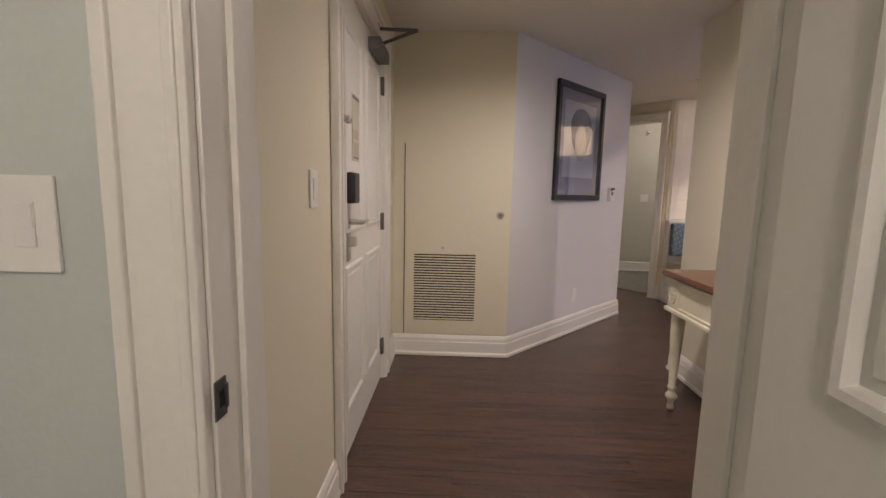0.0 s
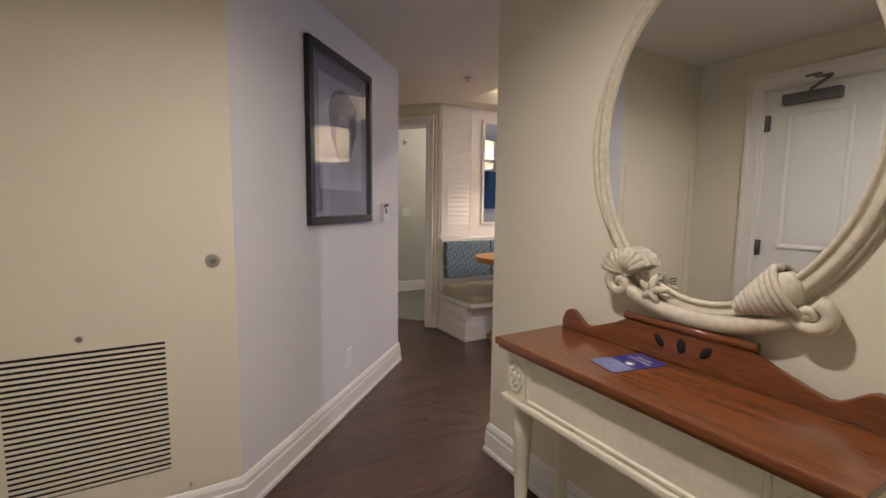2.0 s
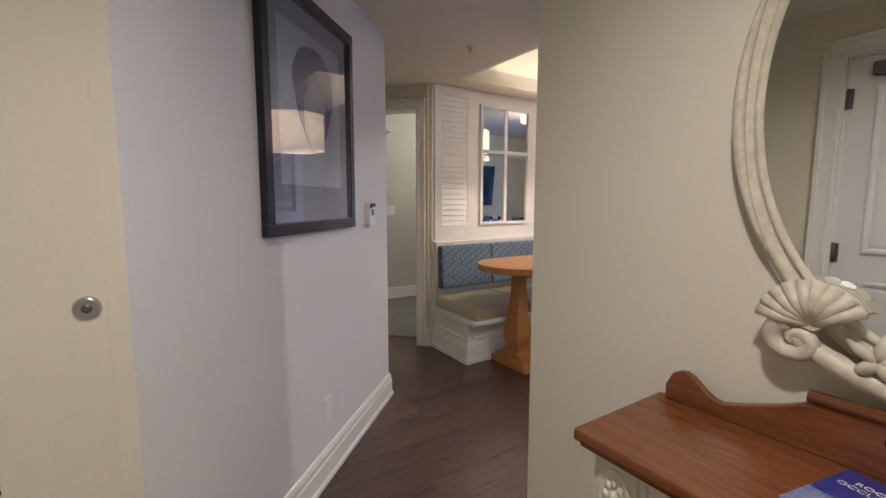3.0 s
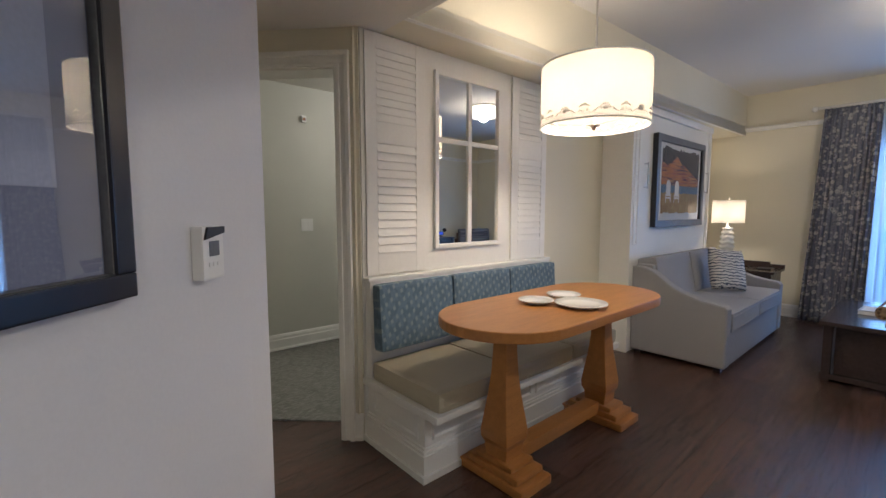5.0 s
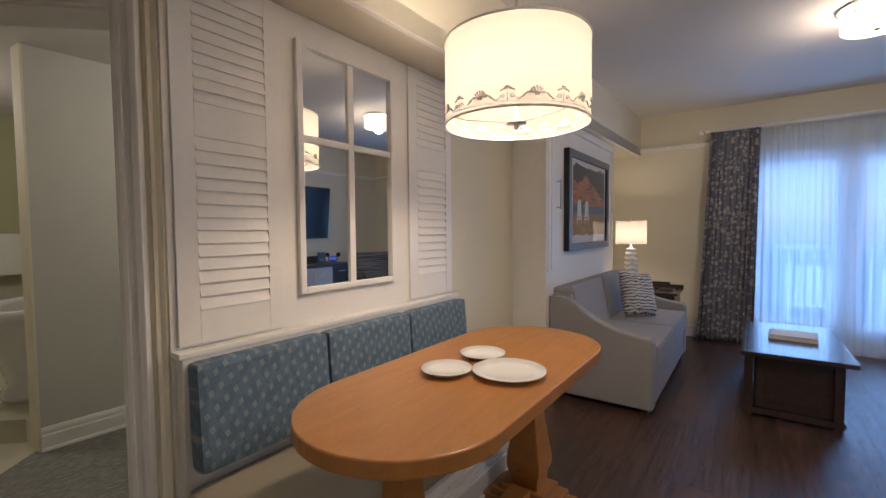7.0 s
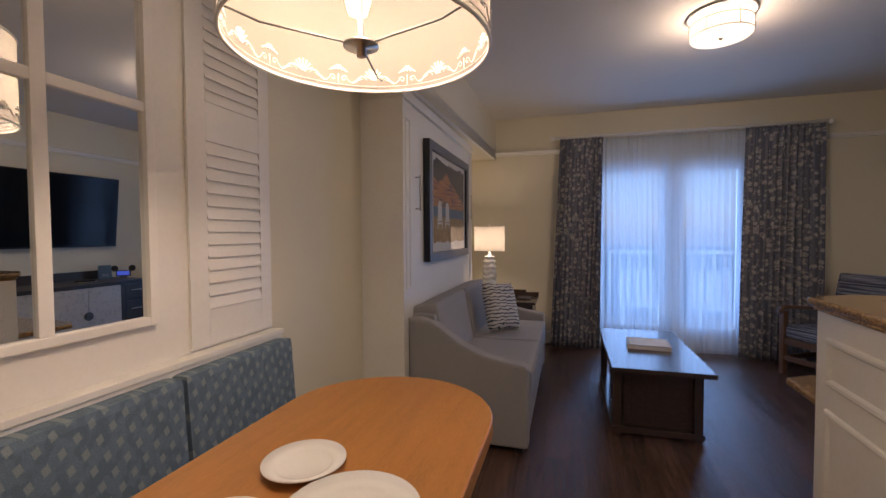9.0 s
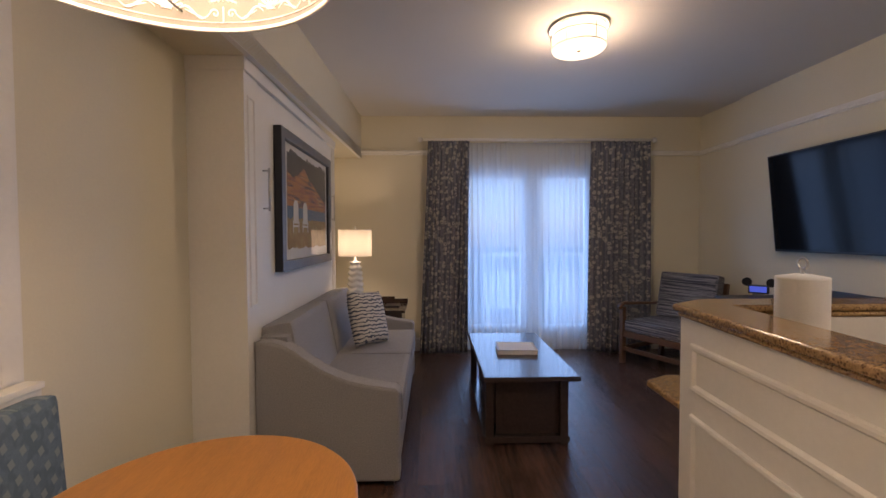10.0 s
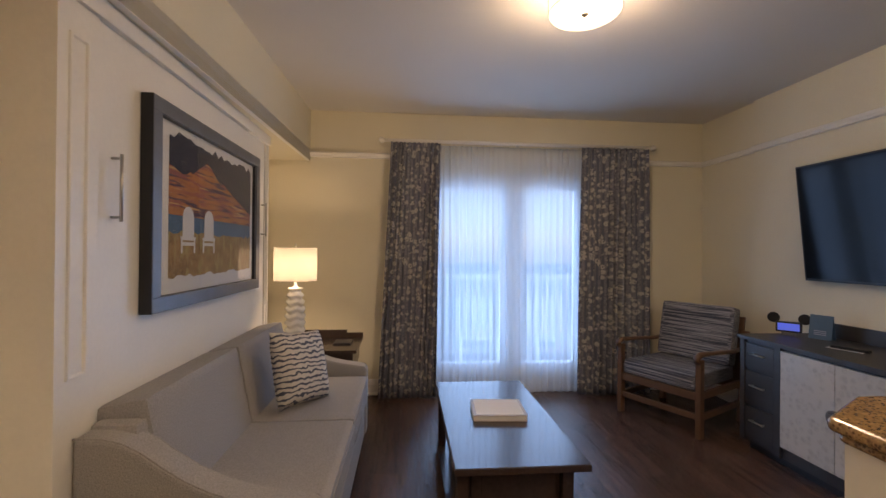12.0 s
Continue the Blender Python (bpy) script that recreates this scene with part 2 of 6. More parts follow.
M_PRINTGLASS = M_GLASS.copy()
M_PRINTGLASS.name = "picture_glass"
for _n in M_PRINTGLASS.node_tree.nodes:
    if _n.bl_idname == "ShaderNodeFresnel":
        _n.inputs["IOR"].default_value = 2.8


def thin_cloth(name, colour, see, through_share):
    """Cloth that lets light through: diffuse, translucent and a share of open weave."""
    m = bpy.data.materials.new(name)
    m.use_nodes = True
    t = m.node_tree
    t.nodes.remove(t.nodes["Principled BSDF"])
    d, tr, op = (t.nodes.new(k) for k in ("ShaderNodeBsdfDiffuse", "ShaderNodeBsdfTranslucent", "ShaderNodeBsdfTransparent"))
    n = t.nodes.new("ShaderNodeTexNoise")
    n.inputs["Scale"].default_value = 200
    hs = t.nodes.new("ShaderNodeMix")
    hs.data_type = "RGBA"
    t.links.new(n.outputs[0], hs.inputs[0])
    hs.inputs[6].default_value = (*[c * 0.93 for c in colour], 1)
    hs.inputs[7].default_value = (*colour, 1)
    for s in (d, tr):
        t.links.new(hs.outputs[2], s.inputs[0])
    m1, m2 = t.nodes.new("ShaderNodeMixShader"), t.nodes.new("ShaderNodeMixShader")
    m1.inputs[0].default_value, m2.inputs[0].default_value = through_share, see
    t.links.new(d.outputs[0], m1.inputs[1])
    t.links.new(tr.outputs[0], m1.inputs[2])
    t.links.new(m1.outputs[0], m2.inputs[1])
    t.links.new(op.outputs[0], m2.inputs[2])
    t.links.new(m2.outputs[0], t.nodes["Material Output"].inputs[0])
    return m


M_SHEER = thin_cloth("sheer_voile", (0.80, 0.87, 0.94), 0.50, 0.6)
M_SHADE = thin_cloth("lampshade_linen", (0.36, 0.333, 0.295), 0.0, 0.5)


def glow(name, colour, strength):
    m = bpy.data.materials.new(name)
    m.use_nodes = True
    b = m.node_tree.nodes["Principled BSDF"]
    b.inputs["Base Color"].default_value = (*colour, 1)
    b.inputs["Emission Color"].default_value = (*colour, 1)
    b.inputs["Emission Strength"].default_value = strength
    return m


M_LIT = glow("lit_diffuser", (1.0, 0.86, 0.64), 1.7)
M_CLOCKLCD = glow("clock_display", (0.06, 0.11, 0.6), 0.7)
M_DOWN = glow("downlight_lens", (1.0, 0.88, 0.7), 5.0)


# ---- mesh helpers ----
def box(bm, x0, x1, y0, y1, z0, z1, m=None, bevel=0.0):
    r = bmesh.ops.create_cube(bm, size=1)["verts"]
    bmesh.ops.transform(bm, verts=r, matrix=Matrix.LocRotScale(((x0 + x1) / 2, (y0 + y1) / 2, (z0 + z1) / 2), None, (abs(x1 - x0), abs(y1 - y0), abs(z1 - z0))))
    if bevel:
        r = bmesh.ops.bevel(bm, geom=list({e for v in r for e in v.link_edges}), offset=bevel, segments=2, affect="EDGES", profile=0.7)["verts"]
        r = list({v for f in {f for v in r for f in v.link_faces} for v in f.verts})
    if m is not None:
        bmesh.ops.transform(bm, verts=r, matrix=m)
    return bm


def prism(bm, poly, z0, z1, m=None):
    """Upright prism over a plan polygon, counter-clockwise."""
    lo = [bm.verts.new((x, y, z0)) for x, y in poly]
    hi = [bm.verts.new((x, y, z1)) for x, y in poly]
    n = len(poly)
    bm.faces.new(hi)
    bm.faces.new(lo[::-1])
    for i in range(n):
        bm.faces.new((lo[i], lo[(i + 1) % n], hi[(i + 1) % n], hi[i]))
    if m is not None:
        bmesh.ops.transform(bm, verts=lo + hi, matrix=m)
    return bm


def lathe(bm, profile, seg=24, m=None, sx=1.0, sy=1.0):
    """Turned shape from (radius, height) pairs round z."""
    rings = []
    for r, z in profile:
        rings.append([bm.verts.new((sx * r * math.cos(2 * math.pi * k / seg), sy * r * math.sin(2 * math.pi * k / seg), z)) for k in range(seg)])
    for a, b in zip(rings, rings[1:]):
        for k in range(seg):
            f = bm.faces.new((a[k], a[(k + 1) % seg], b[(k + 1) % seg], b[k]))
            f.smooth = True
    if profile[0][0] > 1e-4:
        bm.faces.new(rings[0][::-1])
    if profile[-1][0] > 1e-4:
        bm.faces.new(rings[-1])
    if m is not None:
        bmesh.ops.transform(bm, verts=[v for r in rings for v in r], matrix=m)
    return bm


def tube(bm, points, radius, seg=8, closed=False, flat=1.0):
    """Round bar along points; flat squeezes it along z of its section."""
    pts = [Vector(p) for p in points]
    n = len(pts)
    rings = []
    up = None
    for i, p in enumerate(pts):
        a = pts[(i - 1) % n] if (closed or i) else p
        b = pts[(i + 1) % n] if (closed or i < n - 1) else p
        d = (b - a).normalized()
        if up is None:
            up = Vector((0, 0, 1)) if abs(d.z) < 0.9 else Vector((0, 1, 0))
        s = d.cross(up).normalized()
        up = s.cross(d).normalized()
        r = radius[i] if isinstance(radius, (list, tuple)) else radius
        rings.append([bm.verts.new(p + s * r * math.cos(2 * math.pi * k / seg) + up * flat * r * math.sin(2 * math.pi * k / seg)) for k in range(seg)])
    for i in range(n if closed else n - 1):
        a, b = rings[i], rings[(i + 1) % n]
        for k in range(seg):
            f = bm.faces.new((a[k], a[(k + 1) % seg], b[(k + 1) % seg], b[k]))
            f.smooth = True
    if not closed:
        bm.faces.new(rings[0][::-1])
        bm.faces.new(rings[-1])
    return bm


def mesh_of(name, bm, material):
    bmesh.ops.recalc_face_normals(bm, faces=bm.faces[:])
    me = bpy.data.meshes.new(name)
    bm.to_mesh(me)
    bm.free()
    me.materials.append(material)
    return me


def part(name, bm, material, parent, label="", m=None):
    ob = new(name, mesh_of(name, bm, material))
    ob.parent = parent
    if m is not None:
        ob.matrix_basis = m
    if label:
        ob["label"] = label
    return ob


def thing(name, label, category, m=None, group="", kind=""):
    ob = new(name)
    ob.empty_display_size = 0.05
    if m is not None:
        ob.matrix_basis = m
    return tagged(ob, label, category, group, kind)


def solid(name, bm, material, label, category, m=None, group="", kind=""):
    ob = new(name, mesh_of(name, bm, material))
    if m is not None:
        ob.matrix_basis = m
    return tagged(ob, label, category, group, kind)


def B():
    return bmesh.new()


def pane(corners, parent, name="pane", material=None):
    """Single sheet of glass, its face turned to the viewer."""
    me = bpy.data.meshes.new(name)
    me.from_pydata(corners, [], [(0, 1, 2, 3)])
    me.materials.append(material or M_GLASS)
    ob = new(name, me)
    ob.parent = parent
    ob.visible_shadow = False
    return ob


def soft(ob, width=0.004, seg=2):
    md = ob.modifiers.new("edge", "BEVEL")
    md.width, md.segments, md.limit_method, md.angle_limit = width, seg, "ANGLE", radians(40)
    return ob


def smooth(ob, levels=2):
    for p in ob.data.polygons:
        p.use_smooth = True
    md = ob.modifiers.new("round", "SUBSURF")
    md.levels = md.render_levels = levels
    return ob


# the entry is turned a few degrees against the living room
ENTRY = pose(0.234, 3.812, 0, 0, 0, 0.5) @ Matrix.Scale(0.97, 4)


def ent(u, v):
    p = ENTRY @ Vector((u, v, 0))
    return p.x, p.y


def wall(name, p0, p1, z1, material, label, thick=0.12, openings=(), z0=0.0):
    """Wall whose visible face runs from p0 to p1; its body lies to the left of that way. Openings: (from, to, bottom, top)."""
    d = Vector((p1[0] - p0[0], p1[1] - p0[1]))
    n = d.length
    m = pose(p0[0], p0[1], 0, 0, 0, math.degrees(math.atan2(d.y, d.x)))
    bm = B()
    at = 0.0
    for a, b, lo, hi in sorted(openings):
        if a > at:
            box(bm, at, a, 0, thick, z0, z1)
        if lo > z0:
            box(bm, a, b, 0, thick, z0, lo)
        if hi < z1:
            box(bm, a, b, 0, thick, hi, z1)
        at = b
    if at < n:
        box(bm, at, n, 0, thick, z0, z1)
    return solid(name, bm, material, label, "wall", m, kind="structure")


def skirting(points, label="white stepped baseboard along the wall"):
    """Stepped baseboard on the right-hand side of the way along points, mitred at the bends."""
    prof = [(0.0, 0.0), (0.024, 0.0), (0.024, 0.018), (0.017, 0.028), (0.017, 0.100), (0.013, 0.106), (0.013, 0.128), (0.006, 0.146), (0.0, 0.150)]
    pts = [Vector(p) for p in points]
    offs = []
    for i, p in enumerate(pts):
        ds = []
        if i:
            ds.append((p - pts[i - 1]).normalized())
        if i < len(pts) - 1:
            ds.append((pts[i + 1] - p).normalized())
        ns = [Vector((d.y, -d.x)) for d in ds]
        s = sum(ns, Vector((0, 0)))
        s.normalize()
        offs.append(s / max(0.3, s.dot(ns[0])))
    bm = B()
    rings = [[bm.verts.new((p.x + o.x * a, p.y + o.y * a, z + 0.002)) for a, z in prof] for p, o in zip(pts, offs)]
    for a, b in zip(rings, rings[1:]):
        for k in range(len(prof)):
            bm.faces.new((a[k], a[(k + 1) % len(prof)], b[(k + 1) % len(prof)], b[k]))
    bm.faces.new(rings[0])
    bm.faces.new(rings[-1][::-1])
    return solid("baseboard", bm, M_WHITE, label, "baseboard", kind="structure")


def moulding(name, p0, p1, z, prof, material, label):
    """Straight moulding: profile of (out, up) on the right-hand side of the way from p0 to p1."""
    d = (Vector(p1) - Vector(p0)).normalized()
    nrm = Vector((d.y, -d.x))
    bm = B()
    rings = [[bm.verts.new((p[0] + nrm.x * a, p[1] + nrm.y * a, z + h)) for a, h in prof] for p in (p0, p1)]
    for k in range(len(prof)):
        bm.faces.new((rings[0][k], rings[0][(k + 1) % len(prof)], rings[1][(k + 1) % len(prof)], rings[1][k]))
    bm.faces.new(rings[0])
    bm.faces.new(rings[1][::-1])
    return solid(name, bm, material, label, "trim", kind="structure")


# ---- setting ----
LOW, HIGH = 2.22, 2.70
FACE = 5.77          # long wall behind banquette and wall bed
END = 8.32           # window wall
SIDE = 1.44          # television wall

bend = ent(0.84, 0.0)
DG = 45.7
dg = Vector((math.cos(radians(DG)), math.sin(radians(DG))))
wend = (bend[0] + 1.755 * dg.x, bend[1] + 1.755 * dg.y)
back = Vector((-dg.y, dg.x))

# entry: wall with the front door, wall with the air return, slanted wall with the picture
wall("wall_entry_door", ent(0, -2.36), ent(0, 0.0), LOW, M_WALL, "cream painted wall with the white front door", 0.12, [(0.943 * 0.97, 1.933 * 0.97, 0.0, 1.97)])
wall("wall_air_return", ent(-0.12, 0.0), bend, LOW, M_WALL, "cream painted wall with the air return panel", 0.12)
wall("wall_slanted", bend, wend, LOW, M_PALE, "pale lilac-white slanted hall wall")
wall("wall_slanted_end", wend, (wend[0] + 0.7 * back.x, wend[1] + 0.7 * back.y), LOW, M_PALE, "pale return of the slanted hall wall", 0.11)
# console wall and its end
wall("wall_console", ent(1.99, -0.14), ent(1.99, -2.36), LOW, M_WALL, "cream painted wall behind the console table", 0.14)
# wall of the room that the walk starts in, with its doorway
wall("wall_start_door", ent(-1.6, -2.28), ent(3.2, -2.28), LOW, M_WALL, "cream wall with the doorway of the first room", -0.14, [((1.60 + 0.075) * 0.97, (1.60 + 0.955) * 0.97, 0.0, 2.0)])
bm = B()
box(bm, -1.6, 0.055, -2.448, -2.421, 0, LOW)
box(bm, 0.975, 2.2, -2.448, -2.421, 0, LOW)
box(bm, 0.055, 0.975, -2.448, -2.421, 2.07, LOW)
solid("wall_start_room", bm, M_BLUE, "pale blue-green painted wall by the doorway", "wall", ENTRY, kind="structure")
wall("wall_start_left", ent(-1.0, -4.6), ent(-1.0, -2.448), LOW + 0.2, M_BLUE, "pale blue-green painted wall")
wall("wall_start_back", ent(2.2, -4.6), ent(-1.0, -4.6), LOW + 0.2, M_BLUE, "pale blue-green painted wall")
wall("wall_start_right", ent(2.2, -2.448), ent(2.2, -4.6), LOW + 0.2, M_BLUE, "pale blue-green painted wall")
# slanted wall with the doorway to bedroom and bath
DV = 133.0
dv = Vector((math.cos(radians(DV)), math.sin(radians(DV))))
d0 = Vector((3.004, 5.757))
wall("wall_bedroom_door", (d0.x + 1.25 * dv.x, d0.y + 1.25 * dv.y), tuple(d0), LOW + 0.2, M_WALL, "cream wall round the bedroom doorway", 0.15, [(1.25 - 0.94, 1.25 - 0.125, 0.0, 2.02)])
wall("wall_vestibule", (1.95, 5.3), (2.2, 6.9), LOW + 0.2, M_WALL, "cream painted wall")
# long wall, window wall, television wall
wall("wall_north", (2.98, FACE), (END + 0.15, FACE), HIGH, M_WALL, "warm cream wall behind banquette and wall bed", 0.14)
wall("wall_window", (END, FACE), (END, SIDE), HIGH, M_WALL, "warm cream wall with the balcony doors", 0.16, [(FACE - 4.28, FACE - 2.62, 0.0, 2.12)])
wall("wall_television", (END + 0.15, SIDE), (2.3, SIDE), HIGH, M_WALL, "warm cream wall behind the television", 0.14)
bm = B()
box(bm, 2.3, 7.64, SIDE + 0.001, SIDE + 0.03, 0, HIGH)
solid("wall_television_lining", bm, M_WALL, "slightly proud cream wall panel under the television", "wall", kind="structure")
wall("wall_kitchen", ent(2.13, -2.5), ent(2.13, -0.15), HIGH, M_WALL, "cream kitchen wall", 0.012)

# ceilings: low hall ceiling, soffit over the long wall, high living ceiling
bm = B()
prism(bm, [(-1.8, 0.6), (2.6, 0.6), (3.14, 3.0), (3.14, FACE + 0.1), (2.98, FACE + 0.1), (2.3, 6.6), (-1.8, 6.6)], LOW, HIGH + 0.05)
solid("ceiling_hall", bm, M_CEIL, "low cream hall ceiling", "ceiling", kind="structure")
bm = B()
prism(bm, [(3.141, 5.51), (END, 5.365), (END, FACE), (3.141, FACE)], LOW + 0.003, HIGH)
solid("soffit", bm, M_WALL, "cream soffit above banquette and wall bed", "soffit", kind="structure")
bm = B()
box(bm, 2.3, END + 0.2, SIDE - 0.1, FACE + 0.1, HIGH, HIGH + 0.1)
solid("ceiling_living", bm, M_CEIL, "cream living room ceiling with fine texture", "ceiling", kind="structure")
bm = B()
box(bm, -2.2, 3.2, -2.0, 1.75, LOW + 0.2, LOW + 0.3)
solid("ceiling_start", bm, M_CEIL, "cream ceiling of the first room", "ceiling", kind="structure")

CROWN = [(0, -0.02), (0.03, -0.02), (0.03, 0.012), (0.018, 0.03), (0.018, 0.065), (0.008, 0.085), (0, 0.085)]
moulding("trim_soffit", (END, 5.365), (3.141, 5.51), LOW + 0.02, CROWN, M_WHITE, "white crown moulding along the soffit")
moulding("trim_hall", (3.14, 5.50), (3.14, 3.2), LOW + 0.02, [(-a, h) for a, h in CROWN], M_WHITE, "white crown moulding along the hall ceiling edge")
RAIL = [(0, 0), (0.022, 0.006), (0.022, 0.02), (0.03, 0.03), (0.03, 0.045), (0.012, 0.055), (0, 0.058)]
moulding("trim_picture_rail", (END, 5.365), (END, SIDE), 2.255, RAIL, M_WHITE, "white picture rail on the window wall")
moulding("trim_picture_rail", (END, SIDE), (7.64, SIDE), 2.255, RAIL, M_WHITE, "white picture rail on the television wall")
moulding("trim_picture_rail", (7.64, SIDE + 0.03), (2.4, SIDE + 0.03), 2.255, RAIL, M_WHITE, "white picture rail on the television wall")

# baseboards
skirting([ent(0.0, -0.322), ent(0.0, 0.0), bend, wend, (wend[0] + 0.6 * back.x, wend[1] + 0.6 * back.y)])
skirting([ent(0.0, -2.28), ent(0.0, -1.522)])
skirting([ent(2.13, -0.14), ent(1.99, -0.14), ent(1.99, -2.28)])
skirting([(d0.x + 0.05 * dv.x, d0.y + 0.05 * dv.y), tuple(d0)], "short white baseboard beside the doorway")
skirting([(4.66, FACE), (5.52, FACE)])
skirting([(7.50, FACE), (END, FACE), (END, 4.30)])
skirting([(END, 2.60), (END, SIDE), (7.64, SIDE), (7.64, SIDE + 0.03), (3.0, SIDE + 0.03)])


# door casings
def casing(name, m, a, b, top, label, width=0.085, proud=0.02, jamb=0.14):
    """Stepped casing round an opening from a to b along x, facing -y, with its jamb lining behind."""
    t = thing(name, label, "door frame", m, kind="structure")
    for nm, x0, x1, z0, z1 in (("left_casing", a - width, a, 0.0, top), ("right_casing", b, b + width, 0.0, top), ("head_casing", a - width, b + width, top, top + width)):
        bm = B()
        box(bm, x0, x1, -proud, 0, z0, z1)
        if nm == "head_casing":
            box(bm, x0 - 0.006, x1 + 0.006, -proud - 0.012, -0.001, z1 - 0.022, z1 + 0.004)
            box(bm, x0 + 0.02, x1 - 0.02, -proud - 0.005, -0.001, z0 + 0.012, z0 + 0.03)
        else:
            o = x0 if nm == "left_casing" else x1
            s = 1 if nm == "left_casing" else -1
            box(bm, o - s * 0.004, o + s * 0.02, -proud - 0.010, -0.001, z0, z1 + 0.06)
            box(bm, o + s * (width - 0.03), o + s * (width - 0.012), -proud - 0.005, -0.001, z0, z1 + 0.012)
        soft(part(nm, bm, M_WHITE, t), 0.003)
    if jamb:
        bm = B()
        box(bm, a - 0.012, a + 0.006, 0.001, jamb, 0, top)
        box(bm, b - 0.006, b + 0.012, 0.001, jamb, 0, top)
        box(bm, a - 0.012, b + 0.012, 0.001, jamb, top - 0.006, top + 0.012)
        box(bm, a + 0.006, a + 0.018, jamb * 0.45, jamb * 0.75, 0, top - 0.006)
        box(bm, b - 0.018, b - 0.006, jamb * 0.45, jamb * 0.75, 0, top - 0.006)
        soft(part("jamb", bm, M_WHITE, t), 0.002)
    return t


casing("door_frame_bedroom", pose(d0.x, d0.y, 0, 0, 0, DV + 180), -0.94, -0.125, 2.02, "white stepped casing of the bedroom doorway", 0.075, 0.022, 0.15)
casing("door_frame_start", ENTRY @ pose(0, -2.45, 0), 0.085, 0.945, 2.05, "white stepped casing of the first doorway", 0.12, 0.022, 0.17)
casing("door_frame_start_hall", ENTRY @ pose(0, -2.28, 0, 0, 0, 180), -0.945, -0.085, 2.05, "white casing on the hall side of the first doorway", 0.07, 0.02, 0)
casing("door_frame_entry", ENTRY @ pose(0, 0, 0, 0, 0, 90), -1.417, -0.427, 2.03, "white casing of the front door", 0.095, 0.022, 0.05)

# strike plate in the jamb of the first doorway
t = thing("strike_plate", "dark bronze strike plate in a door jamb", "strike plate", ENTRY @ pose(0.092, -2.44, 0.875))
bm = B()
box(bm, 0, 0.003, -0.016, 0.016, -0.032, 0.032, bevel=0.001)
box(bm, 0.003, 0.006, 0.010, 0.016, -0.02, 0.02)
part("plate", bm, M_STEEL, t)
# dark patch on the plate for the shade in the latch hole
bm = B()
box(bm, 0.003, 0.0036, -0.006, 0.008, -0.014, 0.014)
part("latch_shade", bm, M_NEARBLACK, t)

# floors under everything
bm = B()
box(bm, -1.9, END + 0.16, -1.8, 6.9, -0.12, -0.006)
solid("floor", bm, M_SUB, "dark wood-look plank floor", "floor", kind="structure")
bm = B()
prism(bm, [(2.47, 6.53), (3.03, 6.0), (3.2, 5.93), (6.0, 5.93), (6.0, 7.52), (3.05, 7.70), (2.2, 6.85)], -0.006, 0.008)
solid("carpet", bm, M_CARPET, "grey patterned bedroom carpet", "carpet", kind="structure")
bm = B()
prism(bm, [(1.0, 6.3), (2.2, 6.855), (3.045, 7.706), (5.2, 7.66), (5.2, 9.9), (1.0, 9.9)], -0.05, 0.002)
solid("floor_bath", bm, M_TILE, "beige tiled bathroom floor", "floor", kind="structure")
bm = B()
prism(bm, [(1.2, 9.86), (2.60, 8.30), (3.0, 7.86), (3.0, 7.74), (5.2, 7.67), (5.2, 9.84), (1.2, 9.84)][1:], 0.0, 0.15)
solid("bath_step", bm, M_TILE, "raised beige tile platform under the bathtub", "platform", kind="structure")
bm = B()
box(bm, -1.6, 2.6, -1.8, 1.3, -0.006, 0.004)
solid("carpet_start", bm, M_CARPET, "grey carpet of the first room", "carpet", kind="structure")


# ---- entry ----
def raised_panel(bm, x0, x1, z0, z1, y, proud=0.008, w=0.022):
    """Mitred picture-frame moulding on a surface facing -y at y."""
    loops = []
    for inset, out in ((0, 0), (0.12, 0.75), (0.35, 1), (0.7, 0.9), (0.85, 0.5), (1, 0)):
        i = inset * w
        loops.append([bm.verts.new((x, y - out * proud, z)) for x, z in ((x0 + i, z0 + i), (x1 - i, z0 + i), (x1 - i, z1 - i), (x0 + i, z1 - i))])
    for p, q in zip(loops, loops[1:]):
        for k in range(4):
            bm.faces.new((p[k], p[(k + 1) % 4], q[(k + 1) % 4], q[k]))


def panel_door(name, label, m, width, height, rows):
    """Leaf facing -y with raised panels in two columns."""
    t = thing(name, label, "door", m)
    bm = B()
    box(bm, 0, width, 0, 0.044, 0.008, height, bevel=0.002)
    part("leaf", bm, M_DOOR, t)
    for z0, z1 in rows:
        for x0, x1 in ((0.11, width / 2 - 0.05), (width / 2 + 0.05, width - 0.11)):
            bm = B()
            raised_panel(bm, x0, x1, z0, z1, 0.0, 0.012, 0.03)
            box(bm, x0 + 0.045, x1 - 0.045, -0.006, 0.0, z0 + 0.045, z1 - 0.045, bevel=0.003)
            part("panel", bm, M_DOOR, t)
    return t


# front door, hinged at the air-return side; local x runs towards the hinges
fd = panel_door("front_door", "white painted panelled front door, closed", ENTRY @ pose(-0.012, -1.412, 0, 0, 0, 90), 0.98, 2.02, [(0.22, 0.88), (1.02, 1.88)])
for z in (0.22, 1.02, 1.82):
    bm = B()
    box(bm, 0.955, 0.995, -0.010, 0.0, z - 0.05, z + 0.05)
    lathe(bm, [(0.008, -0.052), (0.008, 0.052)], 10, pose(0.975, -0.012, z))
    part("hinge", bm, M_STEEL, fd, "dark steel hinge")
bm = B()
box(bm, 0.125, 0.22, -0.045, 0.0, 1.150, 1.280, bevel=0.014)
part("lock_box", bm, M_PLASTIC, fd, "black electronic lock housing")
bm = B()
box(bm, 0.145, 0.195, -0.010, 0.0, 0.90, 1.16, bevel=0.006)
